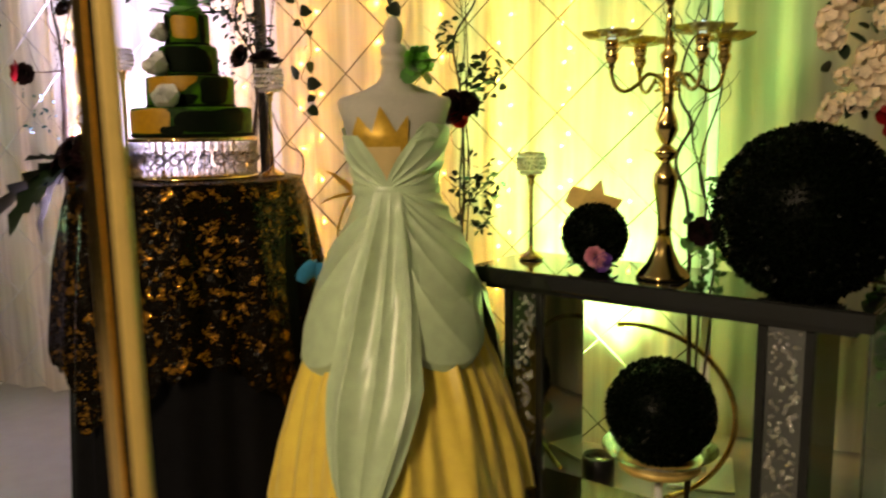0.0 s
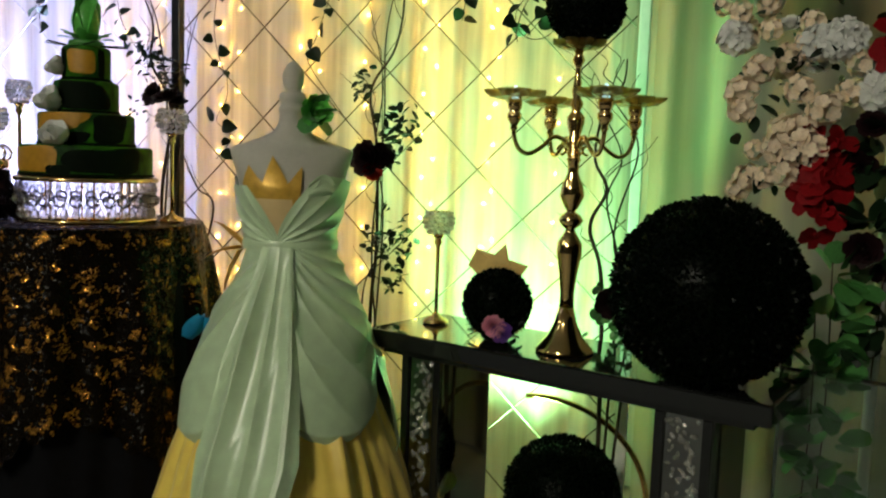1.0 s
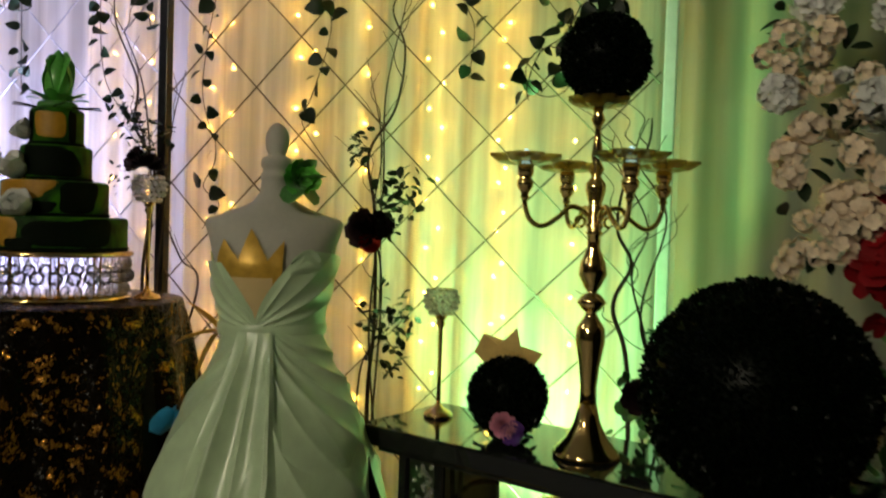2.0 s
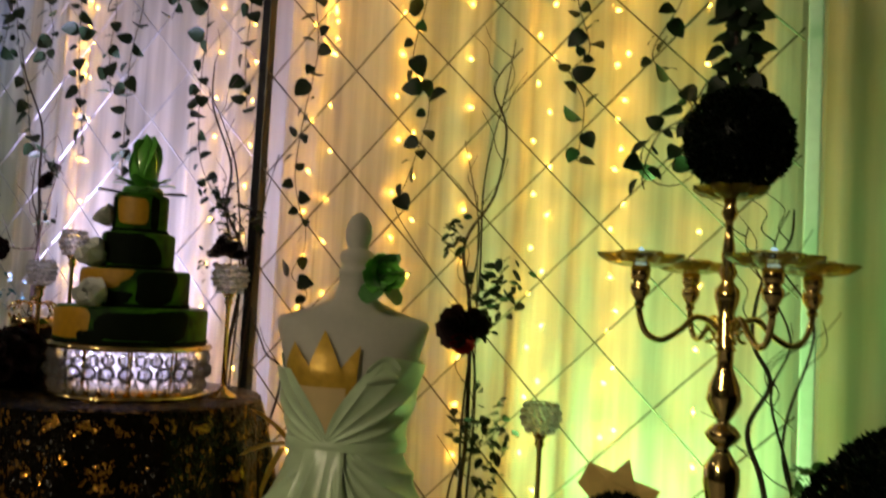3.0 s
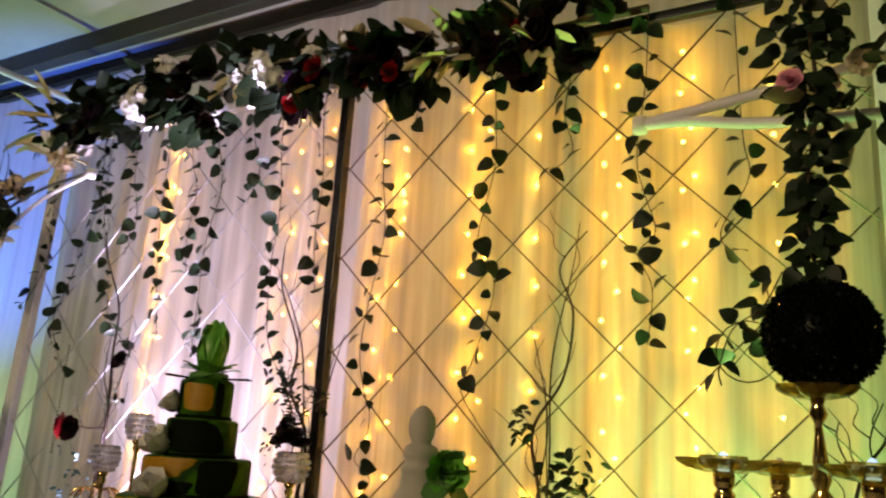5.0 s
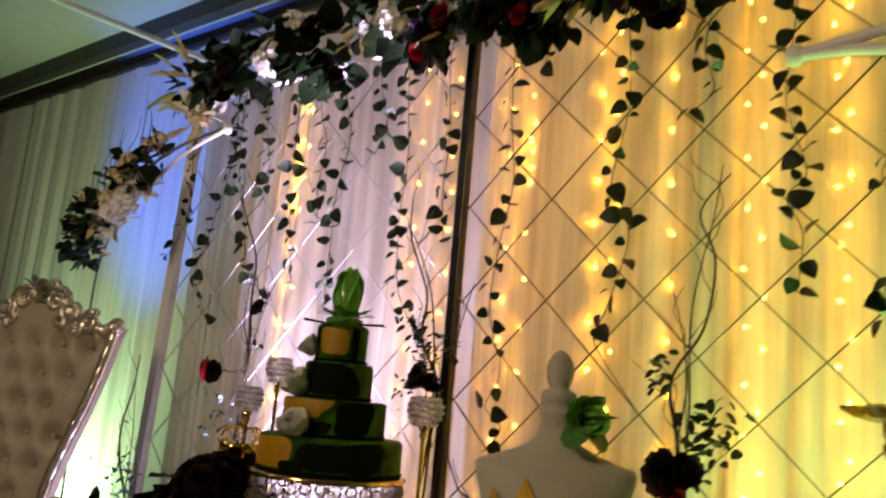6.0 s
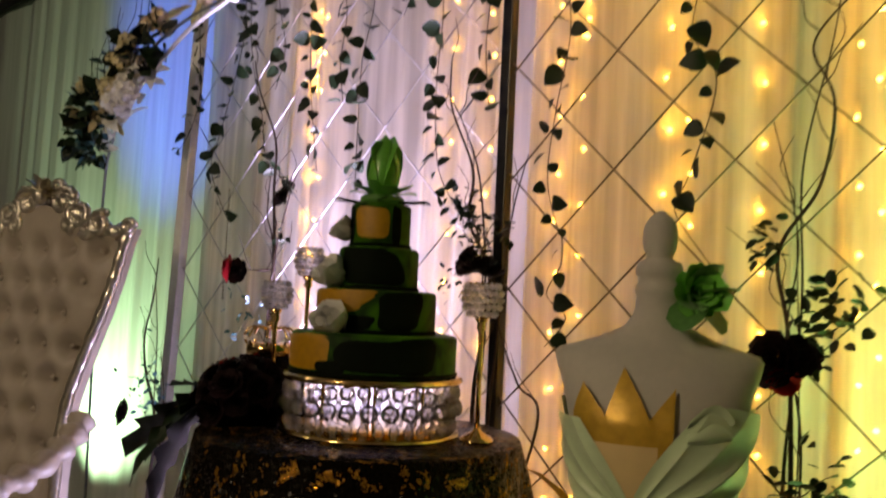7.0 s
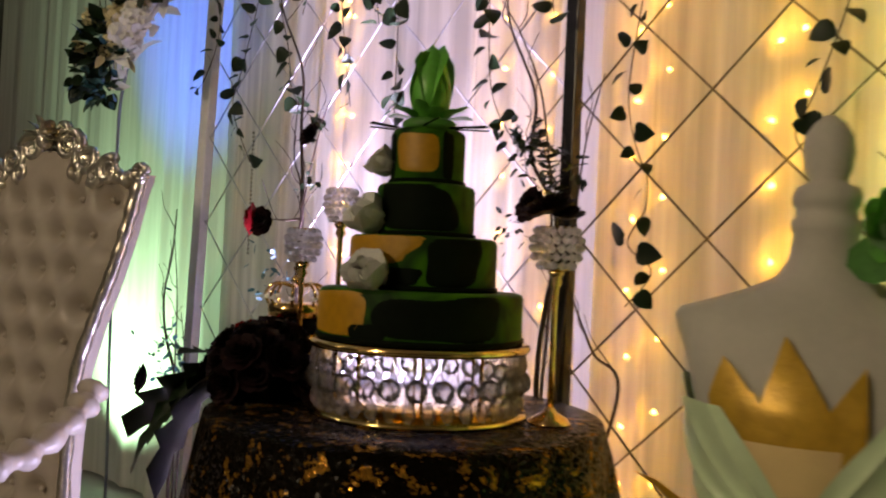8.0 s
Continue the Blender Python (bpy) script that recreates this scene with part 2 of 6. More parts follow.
curtain("curtain_back", (-7.4, 3.62), (4.4, 3.62), 0.02, 3.465, 0.02, 0.34, 1.3, M_DRAPE, 0.02)
curtain("curtain_voile_right", (-1.80, 3.13), (-0.16, 3.13), 0.02, 2.76, 0.032, 0.21, 0.4, M_SHEER)
curtain("curtain_voile_left", (-3.50, 3.13), (-1.84, 3.13), 0.02, 2.76, 0.032, 0.21, 2.2, M_SHEER)
curtain("curtain_side", (-0.10, 3.38), (2.4, 3.1), 0.02, 3.0, 0.014, 0.30, 5.1, M_SIDEDRAPE)

# lattice screens
S = 0.161


def screen(name, x0, x1, cx, cz, label, cord=M_CORD):
    z0, z1, y = 0.06, 2.72, 3.03
    ob = thing(name, label, "screen", "lattice screens")
    for sign in (1, -1):
        base = cx - sign * cz
        lo = min(x0 - sign * z0, x0 - sign * z1)
        hi = max(x1 - sign * z0, x1 - sign * z1)
        k = math.floor((lo - base) / (2 * S))
        while base + 2 * S * k < hi:
            c = base + 2 * S * k
            k += 1
            ends = []
            for z in (z0, z1):
                x = c + sign * z
                if x0 <= x <= x1:
                    ends.append((x, z))
            for x in (x0, x1):
                z = (x - c) * sign
                if z0 < z < z1:
                    ends.append((x, z))
            if len(ends) == 2 and abs(ends[0][0] - ends[1][0]) > 0.02:
                part("cord", tube([(x, y + sign * 0.003, z) for x, z in ends], 0.0026, 6), cord, ob)
    return ob


scr = screen("lattice_screen", -1.79, -0.15, -0.65, 1.597, "diamond lattice of thin bronze cord before voile")
part("rail", box((-0.97, 3.03, 2.735), (1.64, 0.03, 0.03), bevel=0.003), M_BLACKMETAL, scr, "black top rail")
scl = screen("lattice_screen", -3.44, -1.83, -2.47, 2.123, "diamond lattice of thin cord in a lit tone beside the black post", M_LITCORD)
part("rail", box((-2.65, 3.03, 2.735), (1.60, 0.03, 0.03), bevel=0.003), M_WHITEMETAL, scl)


def post(x, material, label, lean=0.0, wide=0.035):
    bm = box((0, 0, 1.37), (wide, 0.035, 2.74), bevel=0.004)
    box((0, 0, 0.004), (0.22, 0.3, 0.008), bm)
    ob = part("post", bm, material, smooth=False)
    ob.matrix_world = pose(x, 3.03, 0, 0, lean, 0)
    return tagged(ob, label, "post", "backdrop posts")


post(-0.125, M_WHITEMETAL, "white painted square post of the backdrop")
post(-1.81, M_BLACKMETAL, "black square metal post between two screens")
post(-3.535, M_WHITEMETAL, "broad white painted post at the backdrop's end", 2.3, 0.058)


# ---- small shared shapes ----
def as_mesh(bm, material, smooth=True):
    mesh = bpy.data.meshes.new("shared")
    bm.to_mesh(mesh)
    bm.free()
    for f in mesh.polygons:
        f.use_smooth = smooth
    mesh.materials.append(material)
    return mesh


def piece(name, mesh, parent, m, label=""):
    """One more object on a shared mesh, as a part of parent."""
    ob = new(name, mesh)
    ob.parent = parent
    ob.matrix_basis = m
    if label:
        ob["label"] = label
    return ob


def turned(p, direction, roll=0.0, size=1.0):
    """A pose at p whose local y follows direction."""
    d = Vector(direction).normalized()
    return Matrix.Translation(p) @ d.to_track_quat("Y", "Z").to_matrix().to_4x4() @ pose(0, 0, 0, 0, roll, 0) @ Matrix.Scale(size, 4)


def faced(p, direction, normal, size):
    """A pose at p whose local y follows direction and whose local z leans towards normal."""
    d = Vector(direction).normalized()
    side = d.cross(Vector(normal)).normalized()
    m = Matrix((side, d, side.cross(d))).transposed().to_4x4()
    return Matrix.Translation(p) @ m @ Matrix.Scale(size, 4)


def leaf_shape(outline, fold=0.25, droop=0.2):
    """A leaf one unit long along y: two halves folded on the midrib and bent down at the tip."""
    bm = bmesh.new()
    n = len(outline)
    mid = [bm.verts.new((0, y, -droop * y * y)) for _, y in outline]
    for s in (1, -1):
        edge = [bm.verts.new((s * x, y, fold * x - droop * y * y + 0.02 * math.sin(9 * y))) if x > 1e-4 else mid[i] for i, (x, y) in enumerate(outline)]
        for i in range(n - 1):
            ring = [mid[i], edge[i], edge[i + 1], mid[i + 1]]
            ring = [v for k, v in enumerate(ring) if v not in ring[:k]]
            if len(ring) > 2:
                bm.faces.new(ring if s > 0 else ring[::-1])
    return bm


IVY = [(0, 0), (0.24, -0.13), (0.46, 0.02), (0.52, 0.28), (0.44, 0.54), (0.26, 0.78), (0.10, 0.93), (0, 1)]
OVAL = [(0, 0), (0.2, 0.15), (0.3, 0.4), (0.26, 0.7), (0.12, 0.92), (0, 1)]
ROUND = [(0, 0), (0.3, 0.1), (0.46, 0.4), (0.42, 0.75), (0.2, 0.97), (0, 1)]
LONG = [(0, 0), (0.1, 0.15), (0.16, 0.45), (0.1, 0.8), (0, 1)]

M_STEM = mat("brown_stem", (0.05, 0.03, 0.018), 0.7, vary=0.3, scale=60, bump=0.2, bump_scale=200)
M_WILLOW = mat("curly_willow", (0.035, 0.015, 0.009), 0.6, vary=0.35, scale=60, bump=0.2, bump_scale=200)
M_EUCA = mat("eucalyptus_leaf", (0.08, 0.25, 0.06), 0.45, vary=0.25, scale=30, each=0.4)
M_BLUELEAF = mat("teal_leaf", (0.03, 0.12, 0.15), 0.45, vary=0.25, scale=30, each=0.4)
M_DARKROSE = mat("dark_red_petal", (0.010, 0.002, 0.003), 0.6, vary=0.3, scale=60, each=0.4, spec=0.2)
M_REDROSE = mat("red_petal", (0.22, 0.004, 0.007), 0.6, vary=0.25, scale=60, each=0.3, spec=0.15)
M_PINK = mat("pink_petal", (0.62, 0.25, 0.35), 0.55, vary=0.2, scale=60, each=0.25)
M_PURPLE = mat("violet_petal", (0.12, 0.04, 0.30), 0.55, vary=0.2, scale=60, each=0.25)
M_WHITEPETAL = mat("white_petal", (0.78, 0.78, 0.74), 0.6, vary=0.08, scale=60, each=0.12, sheen=0.2)
M_PEACH = mat("peach_petal", (0.84, 0.68, 0.50), 0.6, vary=0.15, scale=60, each=0.25)
M_FEATHER = mat("white_feather", (0.8, 0.82, 0.82), 0.7, vary=0.08, scale=80, each=0.1)
M_YELLOWTWIG = mat("cream_spike_flower", (0.66, 0.58, 0.34), 0.6, vary=0.2, scale=60, each=0.25)

IVY_MESH = [as_mesh(leaf_shape(IVY, f, d), M_LEAF) for f, d in ((0.15, 0.25), (0.32, 0.1), (0.05, 0.45))]
OVAL_MESH = as_mesh(leaf_shape(OVAL), M_LEAF)
EUCA_MESH = as_mesh(leaf_shape(ROUND, 0.2, 0.1), M_EUCA)
TEAL_MESH = as_mesh(leaf_shape(OVAL, 0.2, 0.1), M_BLUELEAF)


def petal_into(bm, m, w=0.5, cup=0.35, rows=4):
    """One cupped petal, a unit long along y, put in by m."""
    grid = []
    for j in range(rows):
        v = j / (rows - 1)
        half = w * math.sin(math.pi * (0.12 + 0.72 * v)) ** 0.8
        row = []
        for i in (-1, 0, 1):
            x = i * half
            z = cup * (abs(i) * 0.5 + 1.2 * v * v * 0.5) + (-0.12 if v > 0.9 and i else 0)
            row.append(bm.verts.new(m @ Vector((x, v, z))))
        grid.append(row)
    for a, b in zip(grid, grid[1:]):
        for i in range(2):
            bm.faces.new((a[i], a[i + 1], b[i + 1], b[i]))


def rose_shape(rng, layers=5, open_=1.0):
    """A full rose, one unit across, facing z."""
    bm = bmesh.new()
    for k in range(layers):
        u = k / (layers - 1)
        count = 3 + k
        for i in range(count):
            a = 360 * i / count + 37 * k + rng.uniform(-8, 8)
            lift = 82 - 70 * u * open_
            size = 0.26 + 0.24 * u
            m = pose(0, 0, 0.12 - 0.1 * u, 0, 0, a) @ Matrix.Translation((0, 0.04 + 0.05 * u, 0)) @ pose(0, 0, 0, lift) @ Matrix.Scale(size * rng.uniform(0.9, 1.1), 4)
            petal_into(bm, m, 0.52, 0.35)
    return bm


def floret_ball(rng, count, floret=0.2, petals=4):
    """A round head of small flowers, one unit across."""
    bm = bmesh.new()
    for k in range(count):
        z = 1 - 1.6 * (k + 0.5) / count
        a = k * 2.39996
        r = math.sqrt(max(0, 1 - z * z))
        n = Vector((r * math.cos(a), r * math.sin(a), z))
        base = Matrix.Translation(n * 0.42 * rng.uniform(0.82, 1.05)) @ n.to_track_quat("Z", "Y").to_matrix().to_4x4() @ pose(0, 0, 0, rng.uniform(-20, 20), rng.uniform(-20, 20), rng.uniform(0, 90))
        for i in range(petals):
            m = base @ pose(0, 0, 0, 0, 0, 360 * i / petals) @ pose(0, 0, 0, 15) @ Matrix.Scale(floret, 4)
            petal_into(bm, m, 0.5, 0.25, 3)
    return bm


def orchid_shape():
    """A flat moth orchid, one unit across, facing z."""
    bm = bmesh.new()
    for a, w, long in ((0, 0.62, 0.48), (180, 0.62, 0.48), (90, 0.34, 0.46), (215, 0.30, 0.44), (325, 0.30, 0.44)):
        petal_into(bm, pose(0, 0, 0, 0, 0, a) @ Matrix.Translation((0, 0.02, 0)) @ pose(0, 0, 0, 8) @ Matrix.Scale(long, 4), w, 0.22, 6)
    lathe([(0, -0.02), (0.06, 0.02), (0.05, 0.10), (0, 0.13)], 10, bm)
    return bm


R0 = random.Random(11)
ROSE = {m.name: [as_mesh(rose_shape(R0), m) for _ in range(2)] for m in (M_DARKROSE, M_REDROSE, M_PINK, M_PURPLE, M_WHITEPETAL)}
HYDRANGEA = as_mesh(floret_ball(R0, 46, 0.19), M_WHITEPETAL)
CREAMS = as_mesh(floret_ball(R0, 18, 0.22, 4), M_YELLOWTWIG)
PEACHES = as_mesh(floret_ball(R0, 14, 0.26, 5), M_PEACH)


def facing(p, n, size, spin=0.0):
    """A pose at p whose local z follows n."""
    return Matrix.Translation(p) @ Vector(n).to_track_quat("Z", "Y").to_matrix().to_4x4() @ pose(0, 0, 0, 0, 0, spin) @ Matrix.Scale(size, 4)


def smooth_path(points, steps=6):
    """A soft curve through points."""
    pts = [Vector(p) for p in points]
    out = []
    for k in range(len(pts) - 1):
        a, b, c, d = pts[max(k - 1, 0)], pts[k], pts[k + 1], pts[min(k + 2, len(pts) - 1)]
        for s in range(steps):
            t = s / steps
            out.append(0.5 * ((2 * b) + (c - a) * t + (2 * a - 5 * b + 4 * c - d) * t * t + (3 * b - a - 3 * c + d) * t ** 3))
    out.append(pts[-1])
    return out


# ---- cake table ----
TX, TY, TZ = -1.785, 2.475, 1.075
table = thing("cake_table", "round cake table draped to the floor", "table", place=(TX, TY, 0))
part("tabletop", lathe([(0.0, TZ - 0.03), (0.36, TZ - 0.03), (0.365, TZ - 0.02), (0.36, TZ - 0.008), (0.0, TZ - 0.008)], 48), M_BEAM, table)
part("leg", lathe([(0.16, 0), (0.16, 0.03), (0.04, 0.05), (0.04, TZ - 0.03)], 24), M_BLACKMETAL, table)


def sequin(name):
    """Gold sequin lace: small shiny scales, each with its own tilt, in leafy patches on dark net."""
    m = bpy.data.materials.new(name)
    m.use_nodes = True
    nodes, links = m.node_tree.nodes, m.node_tree.links
    p = nodes["Principled BSDF"]
    tex, geo = nodes.new("ShaderNodeTexCoord"), nodes.new("ShaderNodeNewGeometry")
    cell, big, leafy = nodes.new("ShaderNodeTexVoronoi"), nodes.new("ShaderNodeTexNoise"), nodes.new("ShaderNodeTexVoronoi")
    cell.inputs["Scale"].default_value = 190
    big.inputs["Scale"].default_value, big.inputs["Detail"].default_value, big.inputs["Distortion"].default_value = 16, 5, 1.8
    leafy.inputs["Scale"].default_value = 24
    for n in (cell, big):
        links.new(tex.outputs["Object"], n.inputs["Vector"])
    warp = nodes.new("ShaderNodeMix")
    warp.data_type = "VECTOR"
    warp.inputs[0].default_value = 0.06
    links.new(tex.outputs["Object"], warp.inputs[4]), links.new(big.outputs["Color"], warp.inputs[5]), links.new(warp.outputs[1], leafy.inputs["Vector"])
    a, b = nodes.new("ShaderNodeMath"), nodes.new("ShaderNodeMath")
    a.operation, a.inputs[1].default_value = "MULTIPLY_ADD", 0.30
    links.new(cell.outputs["Color"], a.inputs[0]), links.new(big.outputs["Fac"], a.inputs[2])
    b.operation, b.inputs[1].default_value = "MULTIPLY_ADD", 0.35
    links.new(leafy.outputs["Distance"], b.inputs[0]), links.new(a.outputs[0], b.inputs[2])
    ramp = nodes.new("ShaderNodeValToRGB")
    ramp.color_ramp.elements[0].position, ramp.color_ramp.elements[1].position = 0.58, 0.70
    ramp.color_ramp.elements[0].color, ramp.color_ramp.elements[1].color = (0, 0, 0, 1), (1, 1, 1, 1)
    links.new(b.outputs[0], ramp.inputs[0])
    mix = nodes.new("ShaderNodeMix")
    mix.data_type = "RGBA"
    mix.inputs[6].default_value, mix.inputs[7].default_value = (0.44, 0.21, 0.035, 1), (0.004, 0.0025, 0.001, 1)
    links.new(ramp.outputs[0], mix.inputs[0]), links.new(mix.outputs[2], p.inputs["Base Color"])
    shiny = nodes.new("ShaderNodeMath")
    shiny.operation, shiny.inputs[1].default_value, shiny.inputs[2].default_value = "MULTIPLY_ADD", -0.9, 0.9
    links.new(ramp.outputs[0], shiny.inputs[0]), links.new(shiny.outputs[0], p.inputs["Metallic"])
    p.inputs["Roughness"].default_value = 0.26
    p.inputs["Specular IOR Level"].default_value = 0.05
    half, scaled, plus, unit = [nodes.new("ShaderNodeVectorMath") for _ in range(4)]
    half.operation, scaled.operation, plus.operation, unit.operation = "SUBTRACT", "SCALE", "ADD", "NORMALIZE"
    half.inputs[1].default_value = (0.5, 0.5, 0.5)
    scaled.inputs["Scale"].default_value = 0.75
    links.new(cell.outputs["Color"], half.inputs[0]), links.new(half.outputs[0], scaled.inputs[0])
    links.new(geo.outputs["Normal"], plus.inputs[0]), links.new(scaled.outputs[0], plus.inputs[1])
    links.new(plus.outputs[0], unit.inputs[0]), links.new(unit.outputs[0], p.inputs["Normal"])
    return m


M_SEQUIN = sequin("gold_sequin_lace")


def cloth(name, radius, drop, top, amp, count, material, label, hem=None, seed=0.0, flare=0.1):
    """A round cloth over the table, with folds that deepen towards the hem."""
    bm = bmesh.new()
    seg, rows = 300, 24
    prev = None
    hub = bm.verts.new((0, 0, top))
    for k in range(rows + 1):
        ring = []
        for i in range(seg):
            a = 2 * math.pi * i / seg
            if k <= 3:
                r, z = radius * (0.3 + 0.7 * k / 3), top
            else:
                v = (k - 3) / (rows - 3)
                d = (drop + (hem(a) if hem else 0)) * v
                f = math.sin(count * a + seed + 0.8 * math.sin(3 * a)) + 0.45 * math.sin(2.3 * count * a + 2 * seed)
                r = radius + 0.010 * min(1, v * 8) + flare * v + amp * f * min(1, v * 2.0)
                z = top - 0.010 * min(1, v * 8) - d
            ring.append(bm.verts.new((r * math.cos(a), r * math.sin(a), z)))
        if prev is None:
            for i in range(seg):
                bm.faces.new((hub, ring[i], ring[(i + 1) % seg]))
        else:
            for i in range(seg):
                j = (i + 1) % seg
                bm.faces.new((prev[i], ring[i], ring[j], prev[j]))
        prev = ring
    ob = part(name, bm, material)
    ob.location = (TX, TY, 0)
    return tagged(ob, label, "tablecloth")


def scallops(a):
    return 0.10 * math.sin(4 * a + 2.2) + 0.035 * abs(math.sin(13 * a)) + 0.02 * abs(math.sin(29 * a))


cloth("under_cloth", 0.362, 1.062, TZ - 0.005, 0.012, 11, M_BLACKCLOTH, "plain black floor-length cloth under the sequin cloth", None, 1.0, 0.06)
cloth("sequin_cloth", 0.37, 0.58, TZ, 0.024, 10, M_SEQUIN, "gold sequin lace cloth with a scalloped hem", scallops, 0.3, 0.06)

# ---- cake and stand ----
CX, CY = -1.768, 2.488


def fondant(name):
    """Fondant marbled in green, near-black green and gold, in broad soft-edged patches."""
    m = bpy.data.materials.new(name)
    m.use_nodes = True
    nodes, links = m.node_tree.nodes, m.node_tree.links
    p = nodes["Principled BSDF"]
    tex, n1, n2 = nodes.new("ShaderNodeTexCoord"), nodes.new("ShaderNodeTexNoise"), nodes.new("ShaderNodeTexNoise")
    n1.inputs["Scale"].default_value, n1.inputs["Detail"].default_value, n1.inputs["Distortion"].default_value = 7.5, 2, 1.6
    n2.inputs["Scale"].default_value, n2.inputs["Detail"].default_value = 60, 3
    links.new(tex.outputs["Object"], n1.inputs["Vector"]), links.new(tex.outputs["Object"], n2.inputs["Vector"])
    ramp = nodes.new("ShaderNodeValToRGB")
    r = ramp.color_ramp
    r.elements[0].position, r.elements[0].color = 0.36, (0.008, 0.030, 0.004, 1)
    r.elements[1].position, r.elements[1].color = 0.58, (0.030, 0.135, 0.004, 1)
    links.new(n1.outputs["Fac"], ramp.inputs[0]), links.new(ramp.outputs[0], p.inputs["Base Color"])
    p.inputs["Roughness"].default_value, p.inputs["Specular IOR Level"].default_value = 0.6, 0.12
    b = nodes.new("ShaderNodeBump")
    b.inputs["Strength"].default_value, b.inputs["Distance"].default_value = 0.15, 0.004
    links.new(n2.outputs["Fac"], b.inputs["Height"]), links.new(b.outputs[0], p.inputs["Normal"])
    return m


M_FONDANT = fondant("marbled_green_fondant")
cake = thing("cake", "four-tier cake in dark green and gold fondant on the crystal stand", "cake", place=(CX, CY, 0))
TIERS = ((0.192, 1.214, 1.306), (0.139, 1.306, 1.404), (0.093, 1.404, 1.502), (0.070, 1.502, 1.606))
VIEW = math.atan2(1.372 - CY, -0.696 - CX)


def patch(r, a0, a1, z0, z1, thick=0.003, wob=0.0, seed=0.0):
    """A thin rounded plaque laid on a tier between angles a0 and a1, with a wavering edge."""
    bm = bmesh.new()
    n, rows = 48, 7
    ac, aw, zc, zw = (a0 + a1) / 2, (a1 - a0) / 2, (z0 + z1) / 2, (z1 - z0) / 2
    rings = []
    for j in range(1, rows + 1):
        q = j / rows
        ring = []
        for i in range(n):
            f = 2 * math.pi * i / n
            c, d = math.cos(f), math.sin(f)
            k = q * (abs(c) ** 5 + abs(d) ** 5) ** -0.2
            k *= 1 + wob * (math.sin(2 * f + seed) + 0.6 * math.sin(3 * f + 2.3 * seed)) * q
            a, z = ac + aw * k * c, zc + zw * min(1, max(-1, k * d))
            rr = r + (thick if j < rows else -0.001)
            ring.append(bm.verts.new((rr * math.cos(a), rr * math.sin(a), z)))
        rings.append(ring)
    bm.faces.new(rings[0])
    for lo, hi in zip(rings, rings[1:]):
        for i in range(n):
            bm.faces.new((lo[i], hi[i], hi[(i + 1) % n], lo[(i + 1) % n]))
    return bm



for k, (r, z0, z1) in enumerate(TIERS):
    tier = part("tier", lathe([(0, z0), (r - 0.003, z0), (r, z0 + 0.004), (r, z1 - 0.009), (r - 0.003, z1 - 0.003), (r - 0.009, z1), (0, z1)], 72), M_FONDANT, cake)
    part("border", lathe([(r - 0.002, z0), (r + 0.004, z0 + 0.002), (r + 0.004, z0 + 0.008), (r - 0.002, z0 + 0.01)], 64), M_CAKE_DARK, tier, "dark piped border")
# gold panels are decoration; the near-black ones paint the shade on the unlit front
for r, a0, a1, z0, z1, wob, m, name in (
        (0.192, -1.75, -0.50, 1.222, 1.303, 0.07, M_CAKE_GOLD, "gold_panel"),
        (0.192, -0.40, 0.78, 1.220, 1.302, 0.12, M_CAKE_DARK, "shade_panel"),
        (0.192, -0.70, -0.30, 1.220, 1.250, 0.10, M_CAKE_DARK, "shade_panel"),
        (0.139, -1.45, -0.05, 1.350, 1.402, 0.15, M_CAKE_GOLD, "gold_panel"),
        (0.139, 0.0, 0.85, 1.314, 1.400, 0.10, M_CAKE_DARK, "shade_panel"),
        (0.139, -0.75, 0.0, 1.314, 1.346, 0.08, M_CAKE_DARK, "shade_panel"),
        (0.093, -1.1, 0.72, 1.412, 1.498, 0.12, M_CAKE_DARK, "shade_panel"),
        (0.070, -0.95, 0.32, 1.520, 1.596, 0.05, M_CAKE_GOLD, "gold_panel"),
        (0.070, 0.38, 0.75, 1.508, 1.600, 0.05, M_CAKE_DARK, "shade_panel"),
        (0.070, -1.5, -1.0, 1.508, 1.600, 0.05, M_CAKE_DARK, "shade_panel")):
    part(name, patch(r, VIEW + a0, VIEW + a1, z0, z1, 0.0016, wob, r * 40), m, cake, "gold painted panel" if "gold" in name else "near-black panel painted as shade")

# green lily bud on a little crown of leaves, and dark sticks under it
part("topper_plinth", lathe([(0, 1.606), (0.052, 1.606), (0.052, 1.622), (0.046, 1.626), (0, 1.626)], 40), M_CAKE_GREEN, cake)
M_BUD = mat("green_sugar_leaf", (0.10, 0.40, 0.06), 0.3, vary=0.2, scale=50, bump=0.1, coat=0.4)
bud = lathe([(0.020, 1.626), (0.036, 1.650), (0.040, 1.675), (0.036, 1.706), (0.025, 1.738), (0.012, 1.762), (0, 1.775)], 24)
for i in range(5):
    petal_into(bud, Matrix.Translation((0, 0, 1.630)) @ pose(0, 0, 0, 0, 0, 72 * i) @ Matrix.Translation((0, 0.030, 0)) @ pose(0, 0, 0, 97) @ Matrix.Scale(0.118 + 0.012 * (i % 3), 4), 0.36, 0.30, 8)
part("topper", bud, M_BUD, cake, "pointed green lily bud topper")
SUGAR = as_mesh(leaf_shape(OVAL, 0.35, 0.25), M_BUD)
for i in range(11):
    a = 2 * math.pi * i / 11
    piece("sugar_leaf", SUGAR, cake, turned((0.030 * math.cos(a), 0.030 * math.sin(a), 1.626), (math.cos(a), math.sin(a), 1.0 if i % 2 else 0.45), 0, 0.052 if i % 2 else 0.060))
sticks = random.Random(3)
